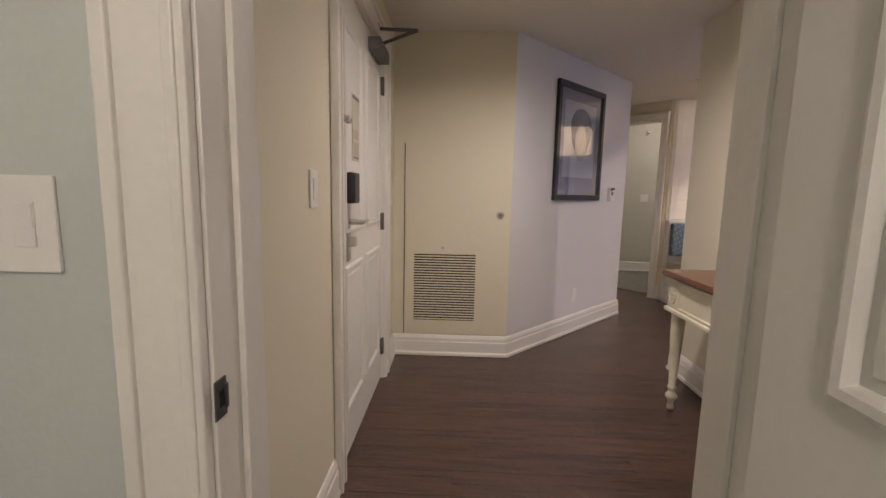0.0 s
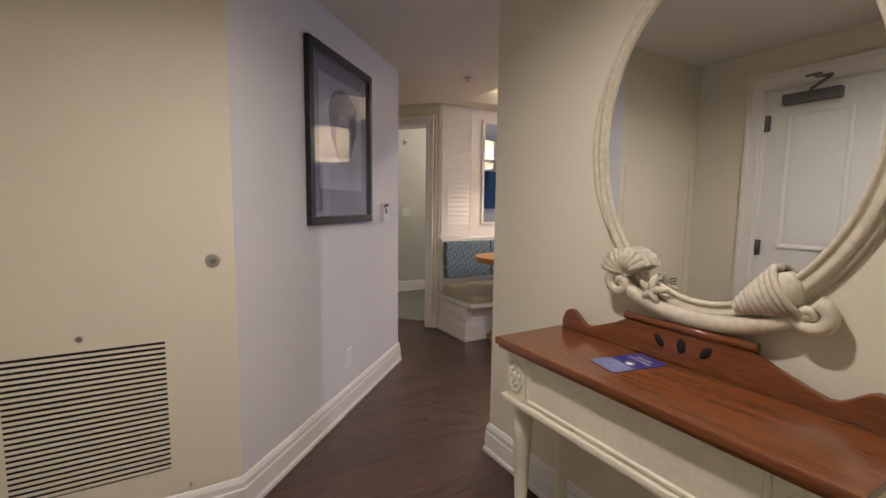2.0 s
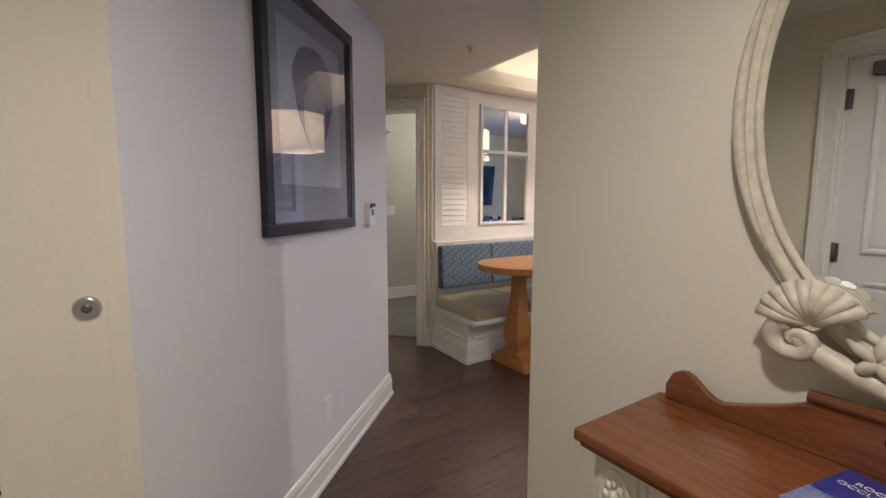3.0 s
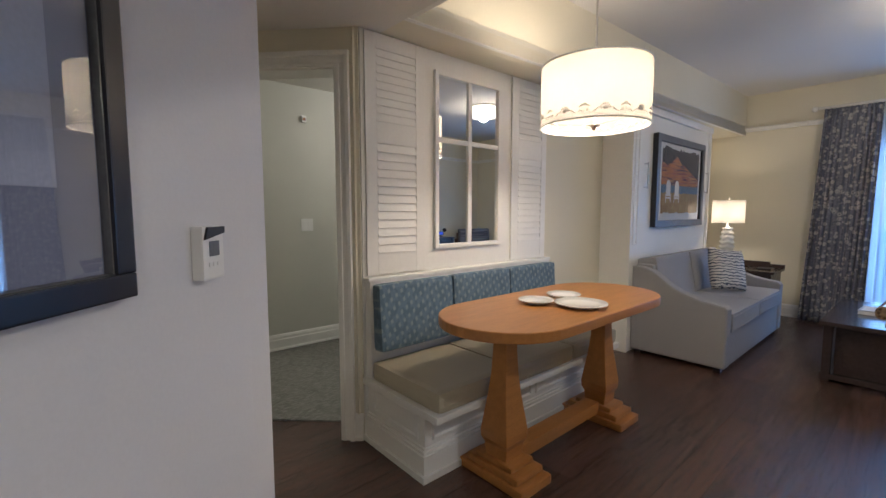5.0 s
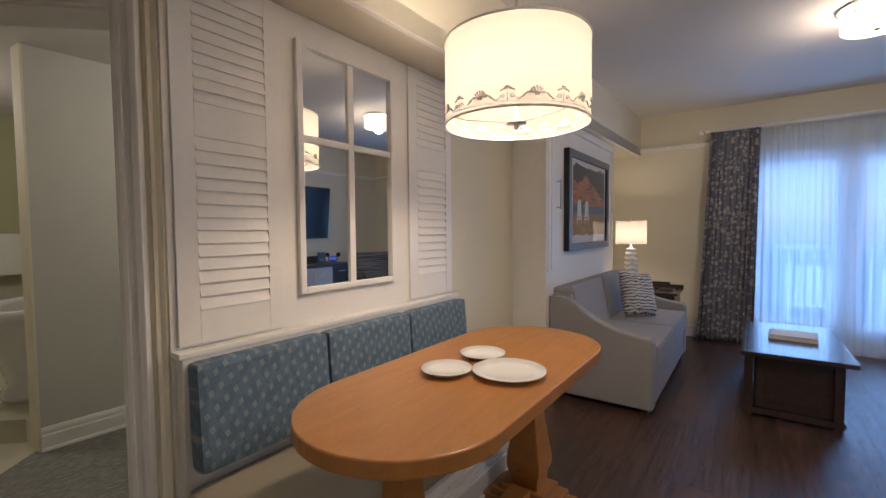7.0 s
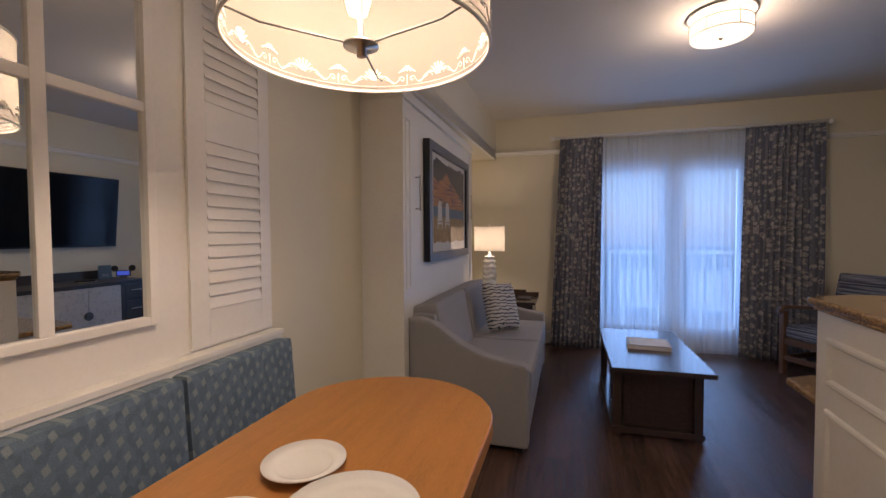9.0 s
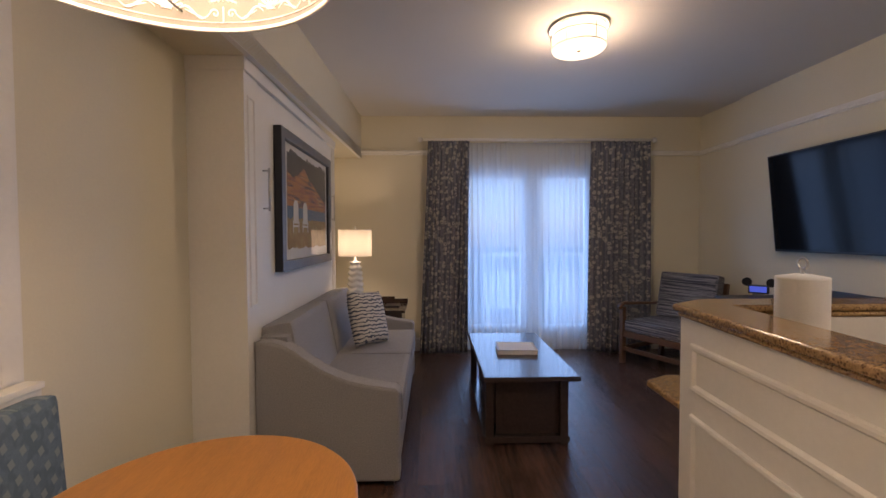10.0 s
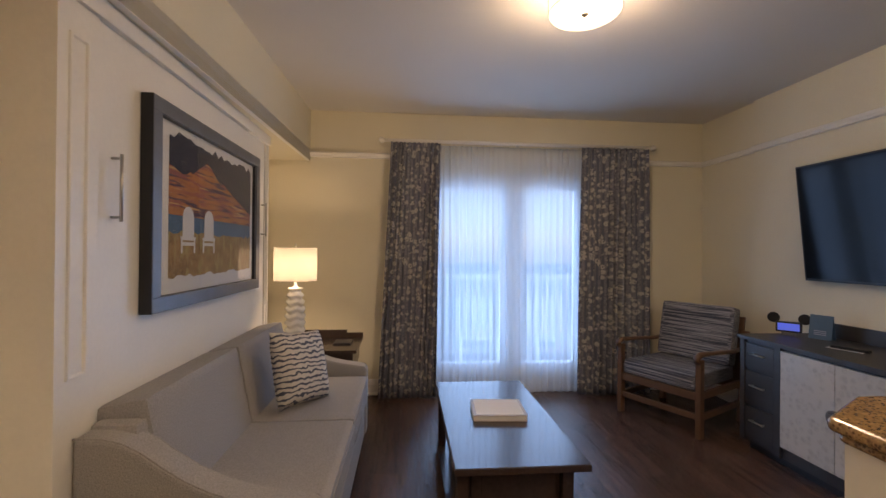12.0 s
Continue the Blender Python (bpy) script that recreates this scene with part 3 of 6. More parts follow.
part("lock_plate", bm, M_CHROME, fd)
bm = B()
tube(bm, [(0.17, 0, 1.07), (0.17, -0.05, 1.07), (0.185, -0.062, 1.07), (0.29, -0.062, 1.072)], [0.013, 0.012, 0.011, 0.008], 10)
part("lever", bm, M_CHROME, fd, "brushed nickel lever handle")
bm = B()
box(bm, 0.15, 0.19, -0.04, -0.008, 0.965, 1.005, bevel=0.006)
part("thumb_turn", bm, M_CHROME, fd)
bm = B()
lathe(bm, [(0.022, 0), (0.022, 0.01), (0.012, 0.018), (0.012, 0.035)], 14, pose(0.085, 0.0, 1.49, 90))
tube(bm, [(0.06, -0.03, 1.47), (0.09, -0.04, 1.475), (0.12, -0.03, 1.49)], 0.006, 8)
box(bm, 0.07, 0.10, -0.012, 0, 1.43, 1.47, bevel=0.003)
part("door_guard", bm, M_CHROME, fd, "chrome swing-bar door guard")
bm = B()
box(bm, 0.235, 0.36, -0.0095, -0.0055, 1.335, 1.62)
notice = part("notice", bm, M_NOTICE, fd, "white framed fire notice")
bm = B()
box(bm, 0.240, 0.355, -0.0105, -0.0096, 1.60, 1.615)
box(bm, 0.250, 0.345, -0.0105, -0.0096, 1.345, 1.355)
part("notice_bar", bm, M_STEEL, notice)
bm = B()
for k in range(3):
    box(bm, 0.250 + 0.034 * k, 0.277 + 0.034 * k, -0.0105, -0.0096, 1.36, 1.42)
box(bm, 0.255, 0.340, -0.0105, -0.0096, 1.43, 1.47)
part("notice_diagram", bm, M_SEAT, notice)
bm = B()
box(bm, 0.60, 0.88, -0.065, -0.001, 1.915, 1.975, bevel=0.006)
cl = part("door_closer", bm, M_STEEL, fd, "grey steel door closer")
bm = B()
tube(bm, [(0.74, -0.05, 1.985), (0.58, -0.25, 1.995)], 0.009, 8)
tube(bm, [(0.58, -0.25, 1.995), (0.74, -0.02, 2.06)], 0.009, 8)
box(bm, 0.70, 0.78, -0.036, -0.0225, 2.045, 2.075)
part("closer_arm", bm, M_STEEL, cl)

# light switch between the doors, and the one by the first doorway
def switch_plate(m, w, h, rockers, label):
    t = thing("light_switch", label, "light switch", m)
    bm = B()
    box(bm, -w / 2, w / 2, -0.007, -0.0005, -h / 2, h / 2, bevel=0.003)
    part("plate", bm, M_WPLAST, t)
    for x in rockers:
        bm = B()
        box(bm, x - 0.017, x + 0.017, -0.0095, -0.006, -0.034, 0.034, bevel=0.002)
        r = part("rocker", bm, M_WPLAST, t)
        bm = B()
        box(bm, x - 0.016, x + 0.016, -0.0115, -0.009, -0.004, 0.031, m=None, bevel=0.001)
        part("rocker_tip", bm, M_WPLAST, r)
    return t


switch_plate(ENTRY @ pose(0, -1.715, 1.207, 0, 0, 90), 0.072, 0.117, (0,), "white single rocker switch on the cream wall")
switch_plate(ENTRY @ pose(-0.185, -2.448, 1.145), 0.105, 0.145, (0.004,), "white wide rocker switch on the pale blue wall")
switch_plate(Matrix.Translation((0, 0, 0.32)) @ pose(bend[0] + 0.91 * dg.x, bend[1] + 0.91 * dg.y, 0, 0, 0, DG), 0.07, 0.115, (), "white outlet cover low on the slanted wall")

# open door of the first room, swung back from its hinges
sd = panel_door("open_door", "white panelled door standing open into the first room", pose(1.104, 1.398, 0, 0, 0, -91), 0.80, 2.03, [(0.96, 1.90), (0.2, 0.80)])
for z in (0.24, 0.90, 1.82):
    bm = B()
    box(bm, -0.006, -0.001, 0.004, 0.040, z - 0.05, z + 0.05, bevel=0.002)
    lathe(bm, [(0.007, -0.052), (0.007, 0.052)], 10, pose(-0.006, 0.046, z))
    part("hinge", bm, M_STEEL, sd, "dark steel hinge")

# air return access panel
t = thing("air_return_panel", "cream access panel with a louvred air return grille", "access panel", ENTRY)
bm = B()
box(bm, 0.085, 0.80, -0.006, -0.0005, 0.165, 1.54, bevel=0.002)
part("panel", bm, M_WALL, t)
# dark strip that paints the shade in the panel's side gap
bm = B()
box(bm, 0.080, 0.085, -0.004, -0.0005, 0.165, 1.54)
part("gap_shade", bm, M_NEARBLACK, t)
# dark sheet on the closed panel, as the shade between the slats
bm = B()
box(bm, 0.155, 0.60, -0.0075, -0.006, 0.27, 0.76)
part("grille_shade", bm, M_NEARBLACK, t)
for k in range(25):
    bm = B()
    z = 0.276 + k * 0.0194
    box(bm, 0.155, 0.60, -0.011, -0.0065, z, z + 0.0095, pose(0, 0, 0))
    part("slat", bm, M_WALL, t)
for x, z, r in ((0.765, 1.05, 0.026), (0.36, 0.805, 0.011), (0.12, 0.185, 0.006), (0.66, 0.185, 0.006)):
    bm = B()
    lathe(bm, [(r, 0), (r, 0.006), (r * 0.8, 0.010)], 20, pose(x, -0.005, z, 90))
    k = part("lock" if r > 0.02 else "screw", bm, M_CHROME, t)
    if r > 0.02:
        bm = B()
        lathe(bm, [(0.010, 0.010), (0.010, 0.013), (0.004, 0.0135)], 16, pose(x, -0.005, z, 90))
        part("cylinder", bm, M_STEEL, k)

# downlight at the entry, and the added one over the kitchen
for nm, x, y, r in (("downlight", 1.28, 2.72, 0.06), ("downlight", 3.9, 2.6, 0.06)):
    t = thing(nm, "white round recessed downlight in the ceiling", "downlight", pose(x, y, LOW if x < 2 else HIGH), group="ceiling downlights")
    bm = B()
    lathe(bm, [(r + 0.02, -0.002), (r + 0.018, -0.008), (r, -0.008), (r, -0.002)], 28)
    part("trim_ring", bm, M_WPLAST, t)
    bm = B()
    lathe(bm, [(r, -0.003), (r * 0.5, -0.004), (0.0001, -0.004)], 28)
    part("lens", bm, M_DOWN, t)
t = thing("sprinkler", "small white ceiling sprinkler head", "sprinkler", pose(2.80, 4.93, LOW))
bm = B()
lathe(bm, [(0.03, -0.001), (0.03, -0.006), (0.010, -0.008), (0.009, -0.03), (0.018, -0.032), (0.018, -0.034)], 16)
part("head", bm, M_CHROME, t)

# framed shell print on the slanted wall
SL = pose(bend[0], bend[1], 0, 0, 0, DG)
t = thing("shell_print", "blue shell watercolour in a glossy black frame with grey mount", "picture", SL @ pose(0.012, 0, 0.058) @ Matrix.Diagonal((0.894, 1, 0.941, 1)))


def picture_frame(t, x0, x1, z0, z1, w, d, material, lip):
    for nm, a, b, c, e in (("frame_top", x0, x1, z1 - w, z1), ("frame_bottom", x0, x1, z0, z0 + w), ("frame_side", x0, x0 + w, z0 + w, z1 - w), ("frame_side", x1 - w, x1, z0 + w, z1 - w)):
        bm = B()
        box(bm, a, b, -d, -0.001, c, e, bevel=0.004)
        part(nm, bm, material, t)
    bm = B()
    raised_panel(bm, x0 + w - 0.004, x1 - w + 0.004, z0 + w - 0.004, z1 - w + 0.004, -0.004, d * 0.8 - 0.004, 0.008)
    part("inner_lip", bm, lip, t)


picture_frame(t, 0.535, 1.335, 1.135, 2.085, 0.045, 0.03, M_BLACK, M_STEEL)
bm = B()
box(bm, 0.57, 1.30, -0.008, -0.001, 1.17, 2.05)
part("mount", bm, M_MATB, t)
bm = B()
box(bm, 0.665, 1.205, -0.0095, -0.0081, 1.33, 1.95)
part("print_paper", bm, M_SHELLP, t)
bm = B()
prism(bm, [(0.17 * math.sin(a) * (1 - 0.35 * math.cos(a)) * (1 + 0.03 * math.sin(9 * a)), 0.215 * -math.cos(a)) for a in [2 * math.pi * k / 40 for k in range(40)]], 0, 0.0012, pose(0.95, -0.0096, 1.69, 90))
shell = part("painted_shell", bm, M_SHELLB, t)
bm = B()
prism(bm, [(0.10 * math.sin(a), 0.15 * -math.cos(a)) for a in [2 * math.pi * k / 30 for k in range(30)]], 0, 0.001, pose(0.95, -0.0109, 1.62, 90))
part("shell_mouth", bm, M_SHELLC, shell)
pane([(0.575, -0.016, 1.175), (1.295, -0.016, 1.175), (1.295, -0.016, 2.045), (0.575, -0.016, 2.045)], t, "glass", M_PRINTGLASS)

# thermostat
t = thing("thermostat", "white wall thermostat with dark cap and grey display", "thermostat", SL @ pose(1.44, 0, 1.18) @ Matrix.Scale(0.9, 4))
bm = B()
box(bm, -0.045, 0.045, -0.032, -0.0005, -0.068, 0.068, bevel=0.006)
part("body", bm, M_WPLAST, t)
bm = B()
prism(bm, [(-0.042, 0.035), (0.042, 0.05), (0.042, 0.066), (-0.03, 0.066)], 0, 0.006, pose(0, -0.0322, 0, 90))
part("cap", bm, M_PLASTIC, t)
bm = B()
box(bm, -0.020, 0.022, -0.0335, -0.0322, -0.008, 0.03)
part("display", bm, M_STEEL, t)
for k in range(3):
    bm = B()
    box(bm, -0.024 + k * 0.018, -0.012 + k * 0.018, -0.0340, -0.0322, -0.034, -0.024)
    part("button", bm, M_PAPER, t)
bm = B()
box(bm, 0.058, 0.075, -0.012, -0.0005, -0.028, -0.008, bevel=0.003)
part("sensor", bm, M_WPLAST, t)

# console table: local x along the wall, y out from it
CON = ENTRY @ pose(1.966, -0.635, 0, 0, 0, -90)
con = thing("console_table", "ivory painted console table with red mahogany top", "console table", CON)
W, D = 0.985, 0.335
bm = B()
box(bm, -0.005, W, -D, 0.0, 0.775, 0.80, bevel=0.006)
box(bm, 0.005, W - 0.01, -D + 0.01, 0.0, 0.762, 0.776, bevel=0.004)
part("tabletop", bm, M_MAHOG, con, "polished mahogany tabletop with moulded edge")
bm = B()
box(bm, 0.03, W - 0.035, -D + 0.035, -0.01, 0.585, 0.762)
apron = part("apron", bm, M_IVORY, con)
bm = B()
box(bm, 0.015, W - 0.02, -D + 0.018, -0.005, 0.572, 0.594, bevel=0.007)
part("ledge_moulding", bm, M_IVORY, con)
bm = B()
raised_panel(bm, 0.135, W - 0.14, 0.60, 0.755, -D + 0.035, 0.006, 0.014)
part("front_panel", bm, M_IVORY, apron)
for x in (0.08, W - 0.085):
    bm = B()
    box(bm, x - 0.05, x + 0.05, -D + 0.03, -D + 0.035, 0.598, 0.758, bevel=0.002)
    part("corner_block", bm, M_IVORY, apron)
    bm = B()
    lathe(bm, [(0.050, 0), (0.050, 0.004), (0.044, 0.006), (0.040, 0.003), (0.012, 0.003), (0.011, 0.008), (0.0001, 0.009)], 32, pose(x, -D + 0.030, 0.678, 90), 0.78, 1.25)
    for k in range(8):
        a = k * math.pi / 4
        lathe(bm, [(0.0001, 0.007), (0.006, 0.006), (0.009, 0.003)], 8, pose(x, -D + 0.030, 0.678, 90) @ Matrix.Translation((0.019 * math.cos(a), 0.032 * math.sin(a), 0)), 0.9, 1.3)
    part("rosette", bm, M_IVORY, apron, "carved oval flower rosette")
LEG = [(0.0001, 0.0), (0.016, 0.001), (0.020, 0.02), (0.014, 0.04), (0.018, 0.055), (0.031, 0.075), (0.031, 0.088), (0.019, 0.105), (0.017, 0.118), (0.024, 0.128), (0.024, 0.137), (0.019, 0.145), (0.028, 0.33), (0.034, 0.45), (0.036, 0.462), (0.034, 0.474), (0.037, 0.572)]
for x in (0.075, W - 0.08):
    for y in (-D + 0.075, -0.055):
        bm = B()
        lathe(bm, LEG, 20, pose(x, y, 0))
        part("leg", bm, M_IVORY, con, "turned tapered leg")
# shaped back rail with a rolled crest and three cut-outs painted as dark discs
prof = []
for k in range(61):
    u = k / 60
    x = 0.02 + u * (W - 0.045)
    c = abs(u - 0.5)
    if c < 0.19:
        h = 0.105
    elif c < 0.25:
        h = 0.075 + 0.03 * (0.25 - c) / 0.06
    else:
        s = (c - 0.25) / 0.25
        h = 0.028 + 0.047 * max(0.0, 1 - s * 2.0) + 0.052 * math.exp(-((s - 0.82) / 0.22) ** 2)
    if u in (0.0, 1.0):
        h = 0.035
    prof.append((x, h))
bm = B()
prism(bm, [(prof[0][0], 0.0), (prof[-1][0], 0.0)] + prof[::-1], 0, 0.022, pose(0, -0.004, 0.80, 90))
bk = soft(part("back_rail", bm, M_MAHOG, con), 0.004)
bm = B()
tube(bm, [(W * 0.5 - 0.195, -0.022, 0.912), (W * 0.5 + 0.195, -0.022, 0.912)], 0.013, 12)
part("crest_roll", bm, M_MAHOG, bk)
# dark discs on the rail's face give the shade of cut-outs
for x, tilt, w in ((-0.07, 40, 0.5), (0.0, 0, 0.62), (0.07, -40, 0.5)):
    bm = B()
    lathe(bm, [(0.022, 0), (0.022, 0.0012), (0.0001, 0.0012)], 20, pose(W * 0.5 + x, -0.0262, 0.86, 90) @ pose(0, 0, 0, 0, 0, tilt), w, 1.0)
    part("cut_out_shade", bm, M_NEARBLACK, bk)

# printed card on the console
t = thing("printed_card", "blue glossy printed card lying on the console", "card", CON @ pose(0.40, -0.14, 0.8005, 0, 0, -12))
bm = B()
box(bm, -0.055, 0.055, -0.10, 0.10, 0, 0.0012)
part("sheet", bm, M_NAVY, t)
bm = B()
box(bm, -0.055, 0.055, -0.10, -0.02, 0.0013, 0.0016)
part("photo", bm, M_SHELLB, t)
bm = B()
lathe(bm, [(0.016, 0.0018), (0.0001, 0.0021)], 18, pose(0.01, 0.0, 0))
part("moon", bm, M_PAPER, t)


def lettering(text, size, m, material, parent):
    cu = bpy.data.curves.new("lettering", "FONT")
    cu.body, cu.size, cu.align_x, cu.extrude = text, size, "CENTER", 0.0002
    tmp = bpy.data.objects.new("tmp", cu)
    me = bpy.data.meshes.new_from_object(tmp)
    bpy.data.objects.remove(tmp)
    me.materials.clear()
    me.materials.append(material)
    ob = new("lettering", me)
    ob.parent, ob.matrix_basis = parent, m
    return ob


lettering("ROOM", 0.018, pose(0, 0.055, 0.0016), M_PAPER, t)
lettering("OCCUPIED", 0.018, pose(0, 0.035, 0.0016), M_PAPER, t)

# oval mirror with shell carvings, hung above the console
MIR = ENTRY @ pose(1.988, -1.16, 1.486, 0, 0, -90)
mi = thing("wall_mirror", "oval mirror in an ivory carved seashell frame", "mirror", MIR)
A, H = 0.352, 0.485


MOULD = [(-0.004, -0.0034), (-0.004, -0.017), (0.0014, -0.0281), (0.007, -0.0306), (0.0119, -0.0263), (0.0147, -0.0204), (0.021, -0.0221), (0.0294, -0.0289), (0.0371, -0.0298), (0.0427, -0.0229), (0.0448, -0.0153), (0.0504, -0.0161), (0.0553, -0.0119), (0.0567, -0.0034), (0.0567, -0.0008)]
bm = B()
n = 120
hoop = [[bm.verts.new(((A + o) * math.cos(2 * math.pi * k / n), y, (H + o) * math.sin(2 * math.pi * k / n))) for k in range(n)] for o, y in MOULD]
for p, q in zip(hoop, hoop[1:] + hoop[:1]):
    for k in range(n):
        bm.faces.new((p[k], p[(k + 1) % n], q[(k + 1) % n], q[k])).smooth = True
part("frame", bm, M_FRAMEW, mi, "glazed ivory moulded oval frame")
bm = B()
prism(bm, [((A + 0.004) * math.cos(2 * math.pi * k / 96), (H + 0.004) * math.sin(2 * math.pi * k / 96)) for k in range(96)], 0, 0.004, pose(0, -0.016, 0, 90))
part("mirror_glass", bm, M_MIRROR, mi)
bm = B()
prism(bm, [((A + 0.05) * math.cos(2 * math.pi * k / 64), (H + 0.05) * math.sin(2 * math.pi * k / 64)) for k in range(64)], 0, 0.008, pose(0, -0.002, 0, 90))
part("backing", bm, M_NEARBLACK, mi)
# scallop: a fan with raised ribs
bm = B()
prism(bm, [(0.0, -0.012)] + [(0.082 * math.sin(radians(a)), 0.082 * math.cos(radians(a))) for a in range(95, -56, -15)], 0, 0.03, pose(0, -0.022, 0, 90))
sc = part("scallop", bm, M_FRAMEW, mi, "carved scallop shell", pose(-0.235, 0, -0.435, 0, -30, 0))
for k in range(9):
    a = radians(-50 + 17.5 * k)
    tip = (0.085 * math.sin(a), 0.085 * math.cos(a))
    bm = B()
    tube(bm, [(0, -0.045, 0), (tip[0] * 0.5, -0.062, tip[1] * 0.5), (tip[0], -0.05, tip[1])], [0.006, 0.011, 0.013], 8)
    part("rib", bm, M_FRAMEW, sc)
# conch: a tapered body with turned whorls
bm = B()
lathe(bm, [(0.001, 0.07), (0.026, 0.0), (0.055, -0.08), (0.050, -0.10), (0.025, -0.115), (0.0001, -0.118)], 16, pose(0, -0.045, 0, 0, 90, 0))
cn = part("conch", bm, M_FRAMEW, mi, "carved spiral conch shell", pose(0.15, 0, -0.45, 0, 150, 0) @ Matrix.Scale(0.85, 4))
for k in range(9):
    s = k / 8
    n = 20
    r = 0.062 * (1 - s) ** 0.8 + 0.010
    bm = B()
    tube(bm, [(-0.085 + 0.15 * s, -0.045 - 0.8 * r * math.cos(2 * math.pi * j / n), r * math.sin(2 * math.pi * j / n)) for j in range(n)], 0.0105, 8, True)
    part("whorl", bm, M_FRAMEW, cn)
# starfish
bm = B()
for k in range(5):
    a = radians(72 * k + 10)
    tube(bm, [(0, -0.055, 0), (0.03 * math.cos(a), -0.052, 0.03 * math.sin(a)), (0.052 * math.cos(a), -0.04, 0.052 * math.sin(a))], [0.014, 0.011, 0.004], 8)
part("starfish", bm, M_FRAMEW, mi, "carved starfish", pose(-0.135, 0, -0.475))
# scrolls below
bm = B()
pts = [(0.30 * math.cos(radians(a)) - 0.0, -0.035, -0.385 - 0.155 * math.sin(radians(a))) for a in range(15, 170, 8)]
tube(bm, pts, [0.014 + 0.011 * math.sin(math.pi * i / (len(pts) - 1)) for i in range(len(pts))], 10)
for sx, turn in ((-0.255, 1), (0.26, -1)):
    tube(bm, [(sx + turn * 0.045 * (1 - j / 22) * math.cos(j * 0.42 + 2), -0.045, -0.470 + 0.040 * (1 - j / 22) * math.sin(j * 0.42 + 2)) for j in range(20)], [0.020 - 0.0006 * j for j in range(20)], 8)
part("scroll", bm, M_FRAMEW, mi, "carved scroll")
for a0, a1 in ((150, 215), (-25, 40), (40, 75)):
    bm = B()
    pts = [((A + 0.040) * math.cos(radians(a0 + (a1 - a0) * j / 12)), -0.030, (H + 0.040) * math.sin(radians(a0 + (a1 - a0) * j / 12))) for j in range(13)]
    tube(bm, pts, [0.003 + 0.010 * math.sin(math.pi * j / 12) for j in range(13)], 8)
    part("leaf_carving", bm, M_FRAMEW, mi)

# ---- dining banquette ----
bq = thing("panel_wall", "white panelled dining wall with louvred shutters and mock window", "wall panel")
bm = B()
box(bm, 3.012, 4.655, FACE - 0.016, FACE - 0.0005, 0.0, LOW)
soft(part("panel", bm, M_WHITE, bq), 0.002)
bm = B()
box(bm, 3.012, 4.655, FACE - 0.075, FACE - 0.0165, 0.895, 0.915, bevel=0.004)
part("ledge", bm, M_WHITE, bq)


def shutter(x0, x1, a0, a1, banks):
    """Flush frame from x0 to x1 with louvre banks (bottom, top, slats) let into it between a0 and a1."""
    t = thing("louvred_shutter", "white louvred wooden shutter fixed to the panelled wall", "shutter", pose(0, FACE - 0.0165, 0), group="shutters on the dining wall")
    lo, hi, d = 0.925, LOW - 0.006, 0.012
    for p, q in ((x0, a0), (a1, x1)):
        bm = B()
        box(bm, p, q, -d, -0.0005, lo, hi, bevel=0.0015)
        part("stile", bm, M_WHITE, t)
    at = lo
    for z0, z1, n in banks + [(hi, hi, 0)]:
        bm = B()
        box(bm, a0 + 0.0002, a1 - 0.0002, -d + 0.0004, -0.0005, at, z0, bevel=0.001)
        part("rail", bm, M_WHITE, t)
        at = z1
        h = (z1 - z0) / max(n, 1)
        for k in range(n):
            bm = B()
            box(bm, a0 + 0.0004, a1 - 0.0004, -0.002, 0.002, -h * 0.52, h * 0.54, pose(0, -0.0080, z0 + (k + 0.5) * h, -13), bevel=0.001)
            part("slat", bm, M_WHITE, t)


shutter(3.034, 3.435, 3.105, 3.370, [(1.042, 1.640, 13), (1.757, 2.135, 9)])
shutter(4.228, 4.634, 4.305, 4.576, [(1.055, 1.652, 13), (1.790, 2.165, 9)])

mw = thing("mock_window", "white framed four-pane mirror window on the dining wall", "mirror", pose(0, FACE - 0.0165, 0))
for nm, a, b, c, e in (("window_frame", 3.510, 3.538, 1.045, 2.11), ("window_frame", 4.075, 4.103, 1.045, 2.11), ("window_frame", 3.538, 4.075, 2.084, 2.11), ("window_frame", 3.538, 4.075, 1.045, 1.071), ("muntin", 3.790, 3.824, 1.071, 2.084), ("muntin", 3.538, 3.79, 1.69, 1.72), ("muntin", 3.824, 4.075, 1.69, 1.72)):
    bm = B()
    box(bm, a, b, -0.022 if nm == "window_frame" else -0.016, -0.0005, c, e, bevel=0.004)
    part(nm, bm, M_WHITE, mw)
for x0, x1 in ((3.538, 3.79), (3.824, 4.075)):
    for z0, z1 in ((1.071, 1.69), (1.72, 2.084)):
        bm = B()
        box(bm, x0, x1, -0.005, -0.001, z0, z1)
        part("pane", bm, M_MIRROR, mw)

bn = thing("banquette", "white built-in bench with blue patterned back and beige seats", "bench")
bm = B()
box(bm, 3.035, 4.625, 5.255, FACE - 0.0165, 0.0, 0.327)
base = part("base", bm, M_WHITE, bn)
for pr, z0, z1 in ((0.036, 0.0, 0.034), (0.024, 0.034, 0.125), (0.016, 0.125, 0.142), (0.008, 0.142, 0.156)):
    bm = B()
    box(bm, 3.035 - pr, 4.625 + pr, 5.255 - pr, FACE - 0.017, z0, z1, bevel=0.003)
    part("plinth", bm, M_WHITE, base)
bm = B()
raised_panel(bm, 3.08, 3.85, 0.178, 0.308, 5.255, 0.010, 0.02)
raised_panel(bm, 3.89, 4.58, 0.178, 0.308, 5.255, 0.010, 0.02)
part("front_panel", bm, M_WHITE, base)
bm = B()
